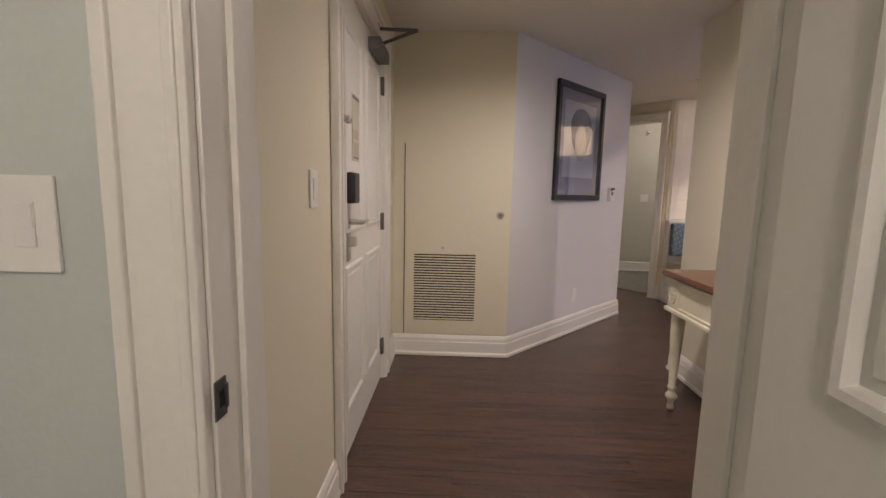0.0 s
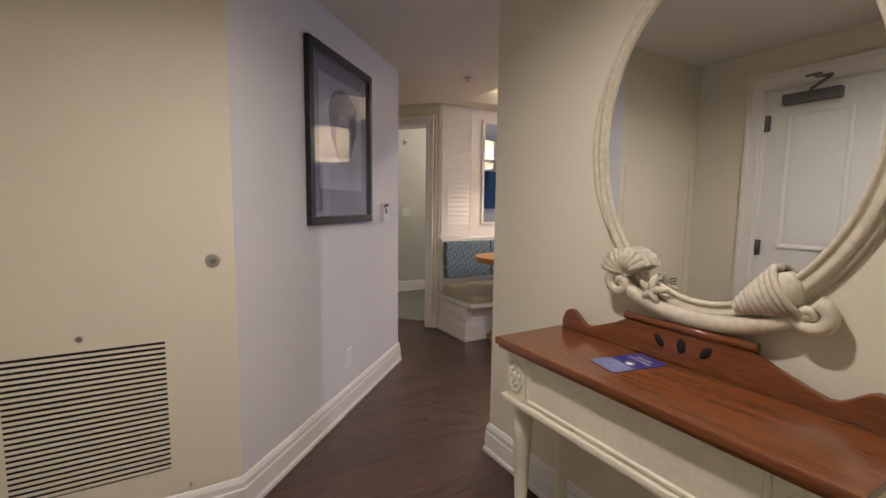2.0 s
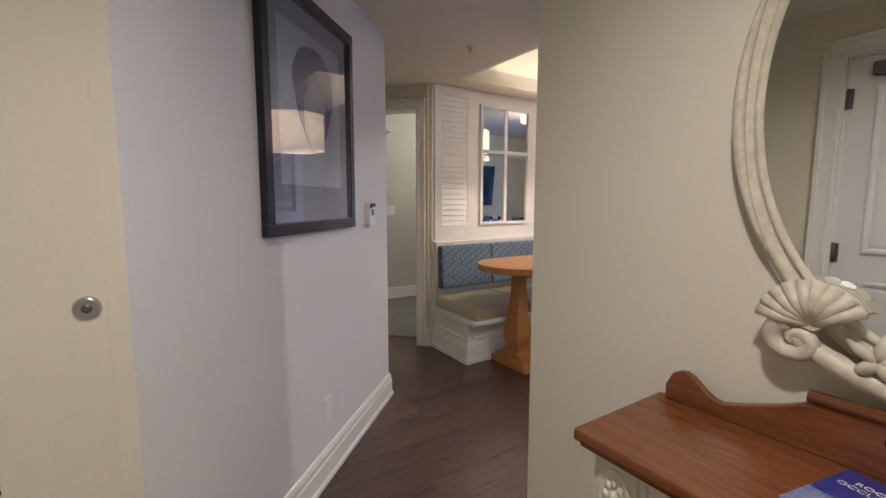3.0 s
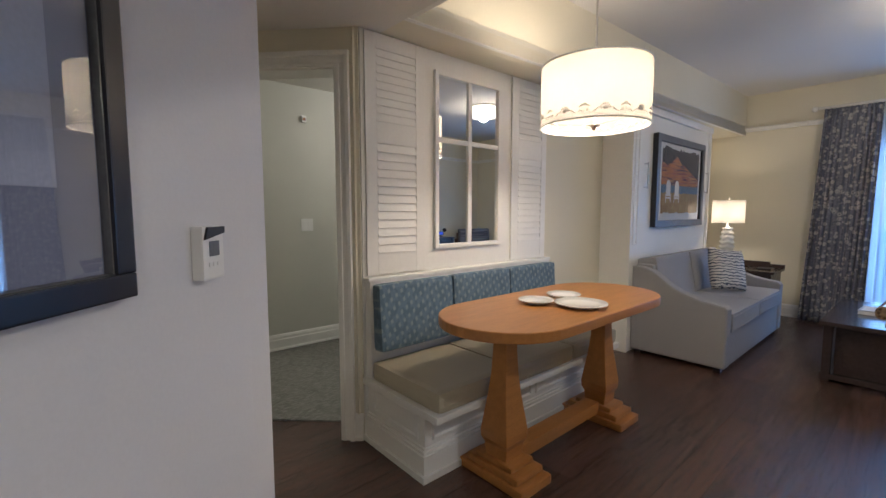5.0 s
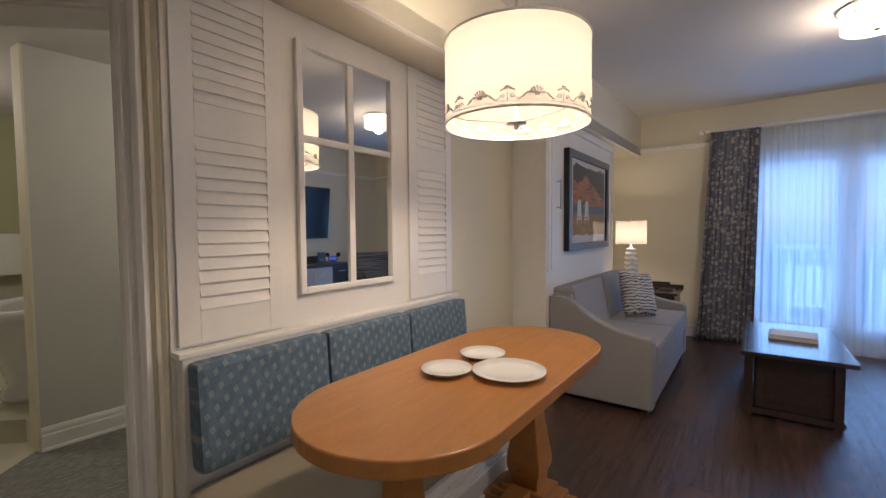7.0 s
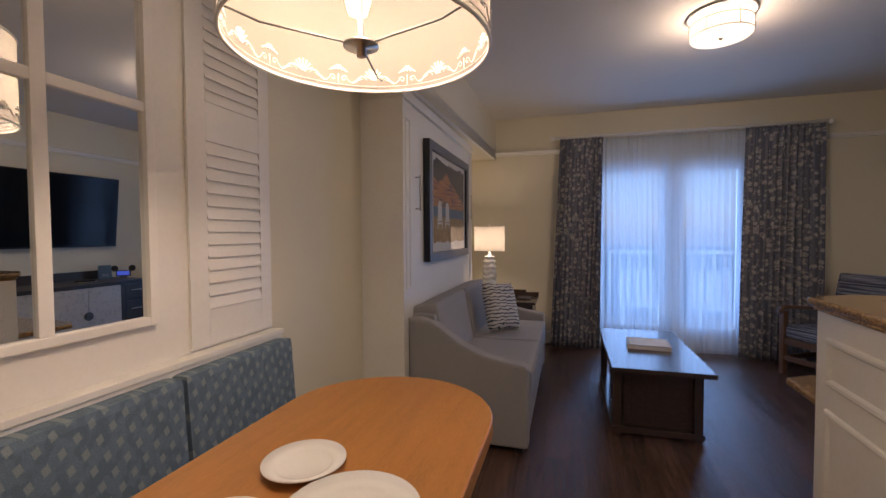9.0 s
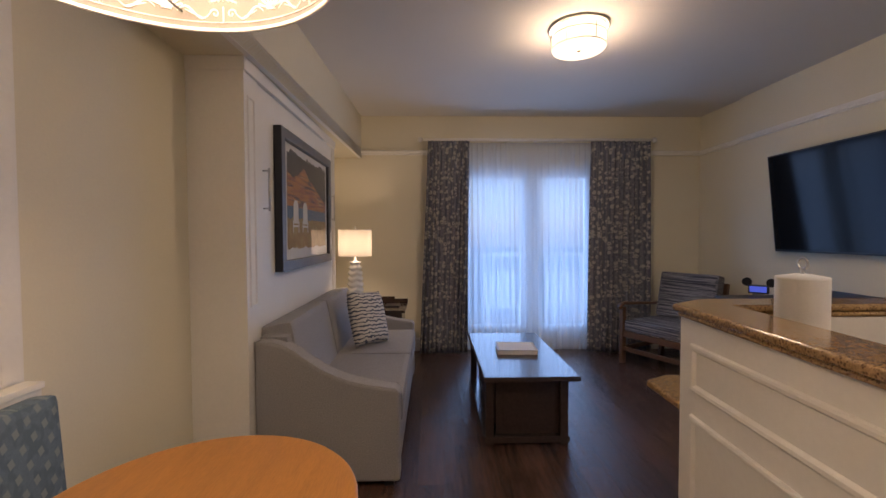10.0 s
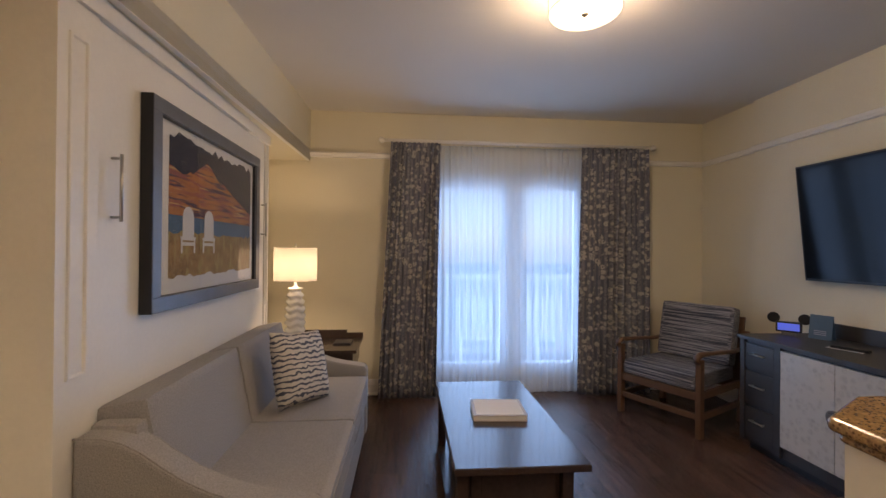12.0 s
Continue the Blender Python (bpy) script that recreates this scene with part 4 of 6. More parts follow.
raised_panel(bm, -5.70, -5.30, 0.178, 0.308, 0.0, 0.010, 0.02)
part("side_panel", bm, M_WHITE, base, m=pose(3.035, 0, 0, 0, 0, -90))
bm = B()
box(bm, 2.998, 4.665, 5.122, FACE - 0.017, 0.3275, 0.361, bevel=0.004)
part("seat_board", bm, M_WHITE, bn)
for k in range(3):
    x0 = 3.02 + k * 0.545
    bm = B()
    box(bm, x0, x0 + 0.538, 5.132, 5.69, 0.3615, 0.462, bevel=0.032)
    part("seat_cushion", bm, M_SEAT, bn, "beige vinyl seat cushion")
    bm = B()
    box(bm, 0.0, 0.528, -0.085, 0.0, 0.0, 0.365, bevel=0.025)
    part("back_cushion", bm, M_CUSH, bn, "blue diamond-patterned back cushion", pose(3.04 + k * 0.535, 5.700, 0.515, -4))
bm = B()
box(bm, 3.025, 4.65, 5.702, FACE - 0.017, 0.3615, 0.894)
part("back_board", bm, M_WHITE, bn)

# oval dining table on two pedestals
dt = thing("dining_table", "honey maple dining table with rounded ends on two pedestals", "table", pose(3.80, 5.04, 0))
outl = []
for k in range(25):
    a = -math.pi / 2 + math.pi * k / 24
    outl.append((0.435 + 0.325 * math.cos(a), 0.325 * math.sin(a)))
for k in range(25):
    a = math.pi / 2 + math.pi * k / 24
    outl.append((-0.435 + 0.325 * math.cos(a), 0.325 * math.sin(a)))
bm = B()
prism(bm, outl, 0.742, 0.79)
soft(part("tabletop", bm, M_OAK, dt), 0.006, 3)
for x in (-0.445, 0.46):
    bm = B()
    rings = [(0.060, 0.085, 0.10), (0.064, 0.092, 0.16), (0.078, 0.108, 0.19), (0.080, 0.110, 0.225), (0.071, 0.096, 0.30), (0.058, 0.076, 0.40), (0.047, 0.062, 0.51), (0.041, 0.056, 0.62), (0.040, 0.055, 0.70), (0.044, 0.058, 0.742)]
    prev = None
    for hx, hy, z in rings:
        cur = [bm.verts.new((x + sx * hx, sy * hy * 0.75, z)) for sx, sy in ((-1, -1), (1, -1), (1, 1), (-1, 1))]
        if prev:
            for k in range(4):
                bm.faces.new((prev[k], prev[(k + 1) % 4], cur[(k + 1) % 4], cur[k]))
        else:
            bm.faces.new(cur[::-1])
        prev = cur
    bm.faces.new(prev)
    ped = soft(part("pedestal", bm, M_OAK, dt), 0.004)
    bm = B()
    box(bm, x - 0.112, x + 0.112, -0.200, 0.200, 0.0, 0.045, bevel=0.012)
    box(bm, x - 0.098, x + 0.098, -0.160, 0.160, 0.045, 0.078, bevel=0.012)
    box(bm, x - 0.082, x + 0.082, -0.115, 0.115, 0.078, 0.105, bevel=0.010)
    part("foot", bm, M_OAK, ped)
bm = B()
box(bm, -0.36, 0.375, -0.045, 0.045, 0.055, 0.125, bevel=0.005)
part("stretcher", bm, M_OAK, dt)

PLATE = [(0.0001, 0.004), (0.55, 0.004), (0.60, 0.0), (0.62, 0.0), (0.66, 0.006), (1.0, 0.019), (0.995, 0.022), (0.66, 0.011), (0.6, 0.0075), (0.0001, 0.0075)]
for x, y, r, lab in ((3.772, 4.897, 0.132, "large white ceramic dinner plate on the table"), (3.662, 5.094, 0.093, "small white ceramic plate on the table"), (3.905, 5.085, 0.093, "small white ceramic plate on the table")):
    bm = B()
    lathe(bm, [(r * a, z) for a, z in PLATE], 48)
    solid("plate", bm, M_CERAM, lab, "plate", pose(x, y, 0.7905), "plates on the dining table")

# drum pendant over the table
pd = thing("pendant_lamp", "white linen drum pendant lamp with grey shell border, lit", "pendant lamp", pose(3.918, 4.938, 0))
R, Z0, Z1 = 0.272, 1.712, 2.015
bm = B()
n = 72
ro = [[bm.verts.new((R * math.cos(2 * math.pi * k / n), R * math.sin(2 * math.pi * k / n), z)) for k in range(n)] for z in (Z0, Z1)]
for k in range(n):
    bm.faces.new((ro[0][k], ro[0][(k + 1) % n], ro[1][(k + 1) % n], ro[1][k])).smooth = True
sh = part("shade", bm, M_SHADE, pd, "white linen drum shade")
for z in (Z0, Z1):
    bm = B()
    tube(bm, [(R * math.cos(2 * math.pi * k / n), R * math.sin(2 * math.pi * k / n), z) for k in range(n)], 0.004, 8, True)
    part("rim", bm, M_WHITE, sh)
M_GREY = mat("grey_shell_print", (0.74, 0.70, 0.65), 0.9, vary=0.05)


def on_drum(bm, pts, rad, r=R):
    """Printed line on both faces of the drum, through (angle, height) pairs."""
    for rr in (r + 0.0008, r - 0.0012):
        tube(bm, [(rr * math.cos(a), rr * math.sin(a), z) for a, z in pts], rad, 6)


for k in range(18):
    a0 = 2 * math.pi * k / 18
    bm = B()
    zb = Z0 + 0.034
    if k % 2:
        for j in range(7):
            s = radians(-72 + 24 * j)
            on_drum(bm, [(a0, zb), (a0 + 0.055 * math.sin(s), zb + 0.013 * math.cos(s)), (a0 + 0.098 * math.sin(s), zb + 0.027 * math.cos(s))], [0.0008, 0.0018, 0.0023])
        on_drum(bm, [(a0 - 0.03, zb - 0.002), (a0 + 0.03, zb - 0.002)], 0.0022)
    else:
        for j in range(7):
            s = radians(-66 + 22 * j)
            on_drum(bm, [(a0 + 0.028 * math.sin(s), zb + 0.026), (a0 + 0.098 * math.sin(s), zb + 0.012 + 0.006 * math.cos(s))], [0.0018, 0.0018])
        on_drum(bm, [(a0 - 0.025, zb + 0.029), (a0 + 0.025, zb + 0.029)], 0.0022)
        on_drum(bm, [(a0, zb - 0.018), (a0, zb + 0.008)], 0.0014)
        for s in (-1, 1):
            curl = [(a0 + s * (0.055 + 0.032 * (1 - j / 15) * math.cos(j * 0.55)), zb - 0.004 + 0.009 * (1 - j / 15) * math.sin(j * 0.55)) for j in range(13)]
            on_drum(bm, curl, 0.0014)
            on_drum(bm, [(a0 + s * (0.087 + 0.20 * j / 12), zb - 0.004 - 0.010 * math.sin(2 * math.pi * j / 12)) for j in range(13)], [0.0007 + 0.0013 * math.sin(math.pi * j / 12) for j in range(13)])
            on_drum(bm, [(a0 + s * (0.12 + 0.12 * j / 8), zb - 0.014 + 0.014 * j / 8) for j in range(9)], [0.0005 + 0.0010 * math.sin(math.pi * j / 8) for j in range(9)])
    part("shell_print", bm, M_GREY, sh)
bm = B()
on_drum(bm, [(2 * math.pi * k / 72, Z0 + 0.014) for k in range(73)], 0.0009)
part("border_line", bm, M_GREY, sh)
for k in range(3):
    a = radians(15 + 120 * k)
    bm = B()
    tube(bm, [(0.03 * math.cos(a), 0.03 * math.sin(a), Z0 + 0.008), (0.2 * math.cos(a), 0.2 * math.sin(a), Z0 + 0.012), (R * math.cos(a), R * math.sin(a), Z0 + 0.03)], 0.0022, 6)
    part("spider_arm", bm, M_STEEL, pd)
bm = B()
lathe(bm, [(0.0001, -0.026), (0.010, -0.026), (0.010, -0.008), (0.038, -0.006), (0.038, 0.0), (0.006, 0.004), (0.005, HIGH - Z0 - 0.03), (0.06, HIGH - Z0 - 0.028), (0.06, HIGH - Z0 - 0.001)], 20, pose(0, 0, Z0 + 0.01))
part("stem", bm, M_CHROME, pd)
for s in (-1, 1):
    bm = B()
    lathe(bm, [(0.0001, -0.05), (0.022, -0.038), (0.030, -0.01), (0.024, 0.02), (0.013, 0.04), (0.013, 0.06)], 16, pose(s * 0.065, s * 0.04, 1.86))
    ob = part("bulb", bm, M_LIT, pd)
    ob.visible_shadow = False


# ---- living room ----
# wall bed cabinet with the framed beach print
wb = thing("wall_bed", "white panelled wall bed cabinet, folded up and closed", "wall bed")
XL, XR, YF = 5.54, 7.49, 5.50
bm = B()
box(bm, XL, XL + 0.02, YF - 0.015, FACE - 0.0005, 0.0, 2.20, bevel=0.002)
part("side_panel", bm, M_WHITE, wb)
bm = B()
box(bm, XR - 0.02, XR, YF - 0.015, FACE - 0.0005, 0.0, 2.20, bevel=0.002)
part("side_panel", bm, M_WHITE, wb)
bm = B()
box(bm, XL + 0.02, XR - 0.02, YF + 0.02, FACE - 0.001, 0.0, 2.195)
part("carcass", bm, M_WHITE, wb)
for x0, x1 in ((XL + 0.02, XL + 0.185), (XR - 0.06, XR - 0.02)):
    bm = B()
    box(bm, x0, x1, YF - 0.008, YF + 0.019, 0.0, 2.16, bevel=0.002)
    st = part("stile", bm, M_WHITE, wb)
    if x1 - x0 > 0.1:
        bm = B()
        raised_panel(bm, x0 + 0.03, x1 - 0.05, 0.97, 2.05, YF - 0.008, 0.008, 0.014)
        part("moulding", bm, M_WHITE, st)
    else:
        bm = B()
        raised_panel(bm, x0 + 0.008, x1 - 0.008, 0.97, 2.05, YF - 0.008, 0.006, 0.008)
        part("moulding", bm, M_WHITE, st)
bm = B()
box(bm, XL + 0.188, XR - 0.063, YF, YF + 0.02, 0.10, 2.155, bevel=0.003)
dr = part("bed_front", bm, M_WHITE, wb, "smooth white bed front panel")
# solid dark strip in place of the shade line above the bed front
bm = B()
box(bm, XL + 0.188, XR - 0.063, YF - 0.004, YF + 0.019, 2.158, 2.166)
part("shadow_strip", bm, M_STEEL, wb)
bm = B()
box(bm, XL - 0.008, XR + 0.008, YF - 0.025, FACE - 0.001, 2.155, LOW + 0.003, bevel=0.006)
part("cornice", bm, M_WHITE, wb)
for x in (5.80, 7.375):
    bm = B()
    tube(bm, [(x, YF - 0.0005, 1.70), (x, YF - 0.035, 1.70)], 0.005, 8)
    tube(bm, [(x, YF - 0.0005, 1.49), (x, YF - 0.035, 1.49)], 0.005, 8)
    tube(bm, [(x, YF - 0.035, 1.475), (x, YF - 0.035, 1.715)], 0.006, 8)
    part("handle", bm, M_CHROME, wb, "brushed nickel bar handle")

bp = thing("beach_print", "beach sunset print with white chairs in a pewter frame", "picture", pose(0, YF - 0.0005, 0))
picture_frame(bp, 5.965, 7.195, 1.12, 1.995, 0.062, 0.05, M_PEWTER, M_BLACK)
for x0, x1, z0, z1 in ((5.963, 5.966, 1.12, 1.995),):
    bm = B()
    box(bm, x0 - 0.001, x1 - 0.002, -0.048, -0.001, z0, z1)
    part("frame_edge", bm, M_BLACK, bp)
bm = B()
box(bm, 6.03, 7.13, -0.022, -0.001, 1.18, 1.94)
part("mount", bm, M_MATW, bp)
M_SKYD = mat("painted_night_cloud", (0.055, 0.055, 0.075), 0.8, vary=0.35, scale=12)
M_SUNS = mat("painted_sunset", (0.50, 0.22, 0.09), 0.8, vary=0.25, scale=10)
two_tone(M_SUNS, (0.36, 0.13, 0.12), texture(M_SUNS, "ShaderNodeTexNoise", 1.0, (5, 1, 30), Detail=4.0), "Fac", 0.46, 0.58)
two_tone(M_SUNS, (0.12, 0.075, 0.11), texture(M_SUNS, "ShaderNodeTexNoise", 1.0, (4, 1, 46), Detail=4.0), "Fac", 0.53, 0.60)
two_tone(M_SUNS, (0.66, 0.42, 0.20), texture(M_SUNS, "ShaderNodeTexNoise", 1.0, (3.4, 2, 58), Detail=3.0), "Fac", 0.60, 0.66)
M_SEA = mat("painted_sea", (0.10, 0.19, 0.30), 0.8, vary=0.2, scale=14)
M_SAND = mat("painted_dune", (0.36, 0.23, 0.11), 0.8, vary=0.4, scale=14)
wg = texture(M_SAND, "ShaderNodeTexNoise", 1.0, (30, 1, 12), Detail=4.0)
two_tone(M_SAND, (0.45, 0.36, 0.16), wg, "Fac", 0.5, 0.65)


def ragged(x0, x1, z0, z1, jag, y, rough_top=False, rough_bot=False):
    bm = B()
    rnd = random.Random(int(z0 * 1000))
    n = 26
    low = [(x0 + (x1 - x0) * k / n, z0 + (rnd.uniform(-jag, jag) if rough_bot else 0)) for k in range(n + 1)]
    top = [(x0 + (x1 - x0) * k / n, z1 + (rnd.uniform(-jag, jag) if rough_top else 0)) for k in range(n + 1)]
    prism(bm, low + top[::-1], 0, 0.001, pose(0, y, 0, 90))
    return bm


part("painted_sky", ragged(6.125, 7.085, 1.53, 1.76, 0.0, -0.0222), M_SUNS, bp)
part("painted_clouds", ragged(6.125, 7.085, 1.735, 1.885, 0.018, -0.0236, True, True), M_SKYD, bp)
part("painted_dusk", prism(B(), [(6.62, 1.76), (6.78, 1.70), (6.90, 1.66), (7.085, 1.60), (7.085, 1.80), (6.62, 1.80)], 0, 0.001, pose(0, -0.0243, 0, 90)), M_SKYD, bp)
part("painted_peak", prism(B(), [(6.26, 1.68), (6.72, 1.66), (6.66, 1.72), (6.58, 1.755), (6.52, 1.80), (6.47, 1.815), (6.41, 1.785), (6.33, 1.74)], 0, 0.001, pose(0, -0.0256, 0, 90)), M_SUNS, bp)
part("painted_sea", ragged(6.125, 7.085, 1.44, 1.531, 0.0, -0.0222), M_SEA, bp)
part("painted_sand", ragged(6.125, 7.085, 1.255, 1.455, 0.010, -0.0236, True, True), M_SAND, bp)
for x in (6.29, 6.50):
    bm = B()
    prism(bm, [(x - 0.052, 1.42), (x + 0.052, 1.42)] + [(x + 0.052 * math.cos(radians(a)), 1.525 + 0.052 * math.sin(radians(a))) for a in range(0, 181, 20)], 0, 0.0012, pose(0, -0.0250, 0, 90))
    box(bm, x - 0.07, x + 0.07, -0.0268, -0.0250, 1.425, 1.437)
    box(bm, x - 0.066, x - 0.052, -0.0262, -0.0250, 1.36, 1.43)
    box(bm, x + 0.052, x + 0.066, -0.0262, -0.0250, 1.36, 1.43)
    box(bm, x - 0.052, x + 0.052, -0.0260, -0.0250, 1.395, 1.411)
    part("painted_chair", bm, M_MATW, bp)
pane([(6.03, -0.033, 1.185), (7.13, -0.033, 1.185), (7.13, -0.033, 1.93), (6.03, -0.033, 1.93)], bp, "glass")

# sofa: local x along its length, y from front to back
so = thing("sofa", "grey woven two-seat sofa with sloping arms", "sofa", pose(5.615, 4.735, 0))
SL_, SD = 1.86, 0.755


def arm(x0, label):
    prof = [(0.0, 0.03), (0.0, 0.505), (0.02, 0.53), (0.08, 0.54), (0.17, 0.553), (0.26, 0.573), (0.34, 0.602), (0.42, 0.642), (0.49, 0.690), (0.55, 0.735), (0.61, 0.768), (0.67, 0.783), (SD, 0.785), (SD, 0.03)]
    bm = B()
    prism(bm, prof, 0, 0.118, Matrix(((0, 0, 1, x0), (1, 0, 0, 0), (0, 1, 0, 0), (0, 0, 0, 1))))
    ob = soft(part("arm", bm, M_SOFA, so, label), 0.018, 3)
    for xx in (x0 + 0.008, x0 + 0.110):
        bm = B()
        tube(bm, [(xx, max(y, 0.006), z - 0.004) for y, z in prof[1:-1]], 0.0035, 6)
        part("piping", bm, M_SOFA, ob)
    return ob


arm(0.0, "")
arm(SL_ - 0.118, "")
bm = B()
box(bm, 0.119, SL_ - 0.119, 0.012, SD - 0.02, 0.03, 0.30, bevel=0.012)
part("base", bm, M_SOFA, so)
for k in range(2):
    x0 = 0.121 + k * 0.811
    bm = B()
    box(bm, x0, x0 + 0.805, -0.012, 0.60, 0.302, 0.468, bevel=0.035)
    c = part("seat_cushion", bm, M_SOFA, so)
    for z in (0.33, 0.44):
        bm = B()
        tube(bm, [(x0 + 0.03, -0.012, z), (x0 + 0.775, -0.012, z)], 0.003, 6)
        part("piping", bm, M_SOFA, c)
    bm = B()
    box(bm, 0, 0.802, 0, 0.185, 0, 0.45, bevel=0.040)
    part("back_cushion", bm, M_SOFA, so, m=pose(x0 + 0.002, 0.515, 0.43, -11))
bm = B()
box(bm, 0.07, SL_ - 0.07, 0.60, SD, 0.03, 0.80, bevel=0.03)
part("back_frame", bm, M_SOFA, so)
for x in (0.05, SL_ - 0.05):
    for y in (0.06, SD - 0.06):
        bm = B()
        box(bm, x - 0.025, x + 0.025, y - 0.025, y + 0.025, 0, 0.031)
        part("foot", bm, M_BLACK, so)

# throw pillow
bm = B()
n = 14
grid = {}
for s in (1, -1):
    for i in range(n + 1):
        for j in range(n + 1):
            u, v = i / n * 2 - 1, j / n * 2 - 1
            edge = max(0.0, (1 - u ** 4) * (1 - v ** 4)) ** 0.55
            pu = 1 - 0.06 * (1 - v * v) * abs(u) ** 4
            pv = 1 - 0.06 * (1 - u * u) * abs(v) ** 4
            key = (i, j, 0 if edge < 1e-6 else s)
            if key not in grid:
                grid[key] = bm.verts.new((0.195 * u * pu, s * 0.062 * edge, 0.195 * v * pv))
for s in (1, -1):
    for i in range(n):
        for j in range(n):
            vs = []
            for a, b in ((i, j), (i + 1, j), (i + 1, j + 1), (i, j + 1)):
                vs.append(grid.get((a, b, s)) or grid[(a, b, 0)])
            f = bm.faces.new(vs if s > 0 else vs[::-1])
            f.smooth = True
pl = solid("throw_pillow", bm, M_PILLOW, "square throw pillow with grey wave print on the sofa", "pillow", pose(6.80, 5.075, 0.685, -17, 7, -28) @ Matrix.Scale(1.1, 4))

# coffee table
ct = thing("coffee_table", "dark espresso coffee table with panelled storage base", "coffee table")
bm = B()
box(bm, 5.975, 7.18, 3.645, 4.245, 0.432, 0.463, bevel=0.006)
part("tabletop", bm, M_DARKW, ct, "polished dark tabletop")
bm = B()
box(bm, 6.09, 7.07, 3.735, 4.155, 0.05, 0.432)
cb = part("body", bm, M_DARKW, ct)
for y in (3.735, 4.155):
    bm = B()
    s = -1 if y < 4 else 1
    for x0, x1 in ((6.12, 6.57), (6.60, 7.04)):
        box(bm, x0, x1, y, y + s * 0.008, 0.11, 0.40, bevel=0.003)
        box(bm, x0 + 0.05, x1 - 0.05, y, y + s * 0.013, 0.16, 0.35, bevel=0.003)
    part("side_panel", bm, M_DARKW, cb)
for x, s in ((6.09, -1), (7.07, 1)):
    bm = B()
    box(bm, x, x + s * 0.008, 3.78, 4.11, 0.11, 0.40, bevel=0.003)
    part("end_panel", bm, M_DARKW, cb)
for x in (6.045, 7.095):
    for y in (3.70, 4.175):
        bm = B()
        box(bm, x, x + 0.06 if x < 6.5 else x + 0.05, y, y + 0.05, 0.0, 0.431, bevel=0.003)
        part("leg", bm, M_DARKW, ct)
bm = B()
box(bm, 6.04, 7.15, 3.69, 4.235, 0.02, 0.06, bevel=0.004)
part("plinth", bm, M_DARKW, ct)
bk = thing("book", "hardback book with a pale photo cover on the coffee table", "book", pose(6.59, 3.93, 0.4635, 0, 0, -4))
bm = B()
box(bm, -0.125, 0.12, -0.142, 0.142, 0.004, 0.030)
part("page_block", bm, M_PAPER, bk)
for z in (0.0, 0.0302):
    bm = B()
    box(bm, -0.13, 0.125, -0.147, 0.147, z, z + 0.004, bevel=0.001)
    part("cover", bm, M_BOOKC, bk)
bm = B()
box(bm, -0.115, 0.11, -0.13, 0.13, 0.0343, 0.0348)
part("cover_picture", bm, M_MATW, bk)

# end table with stepped gallery and lamp
et = thing("end_table", "dark brown end table with a stepped raised edge", "end table")
bm = B()
box(bm, 7.52, 8.05, 4.83, 5.45, 0.585, 0.61, bevel=0.004)
part("tabletop", bm, M_DARKW, et)
bm = B()
box(bm, 7.55, 8.02, 4.86, 5.43, 0.44, 0.585)
part("drawer_box", bm, M_DARKW, et)
bm = B()
box(bm, 8.03, 8.05, 4.83, 5.42, 0.61, 0.65)
box(bm, 8.03, 8.05, 4.97, 5.42, 0.65, 0.675)
box(bm, 7.52, 8.03, 5.42, 5.45, 0.61, 0.66)
part("gallery", bm, M_DARKW, et)
for x in (7.56, 7.97):
    for y in (4.87, 5.38):
        bm = B()
        box(bm, x, x + 0.045, y, y + 0.045, 0, 0.44, bevel=0.003)
        part("leg", bm, M_DARKW, et)
bm = B()
box(bm, 7.57, 8.0, 4.88, 5.42, 0.16, 0.18)
part("shelf", bm, M_DARKW, et)
bm = B()
box(bm, 7.72, 7.90, 4.90, 5.04, 0.6105, 0.622, bevel=0.002)
solid("remote_tray", bm, M_BLACK, "small dark tray on the end table", "tray")

lp = thing("table_lamp", "white rippled ceramic table lamp with drum shade, lit", "table lamp", pose(7.70, 5.335, 0.61))
bm = B()
prof = [(0.052, 0.0), (0.058, 0.012)]
for k in range(64):
    z = 0.015 + 0.45 * k / 63
    env = 0.072 - 0.022 * (abs(z - 0.20) / 0.25) ** 2
    prof.append((env + 0.0095 * math.sin(z * 2 * math.pi / 0.056), z))
prof += [(0.020, 0.47), (0.012, 0.49), (0.008, 0.53)]
lathe(bm, prof, 40)
for v in bm.verts:
    a = math.atan2(v.co.y, v.co.x)
    v.co.z += 0.008 * math.sin(4 * a) * min(1.0, v.co.z * 8, max(0, (0.47 - v.co.z) * 8))
part("lamp_base", bm, M_CERAM, lp, "white rippled ceramic base")
bm = B()
n = 48
ro = [[bm.verts.new(((0.165 - 0.0 * i) * math.cos(2 * math.pi * k / n), 0.165 * math.sin(2 * math.pi * k / n), z)) for k in range(n)] for i, z in enumerate((0.525, 0.785))]
for k in range(n):
    bm.faces.new((ro[0][k], ro[0][(k + 1) % n], ro[1][(k + 1) % n], ro[1][k])).smooth = True
sh2 = part("shade", bm, M_SHADE, lp, "white drum shade")
for z in (0.525, 0.785):
    bm = B()
    tube(bm, [(0.165 * math.cos(2 * math.pi * k / n), 0.165 * math.sin(2 * math.pi * k / n), z) for k in range(n)], 0.003, 6, True)
    part("rim", bm, M_WHITE, sh2)
bm = B()
tube(bm, [(0, 0, 0.53), (0, 0, 0.80)], 0.004, 8)
for k in range(3):
    a = 2 * math.pi * k / 3
    tube(bm, [(0, 0, 0.78), (0.164 * math.cos(a), 0.164 * math.sin(a), 0.78)], 0.0015, 6)
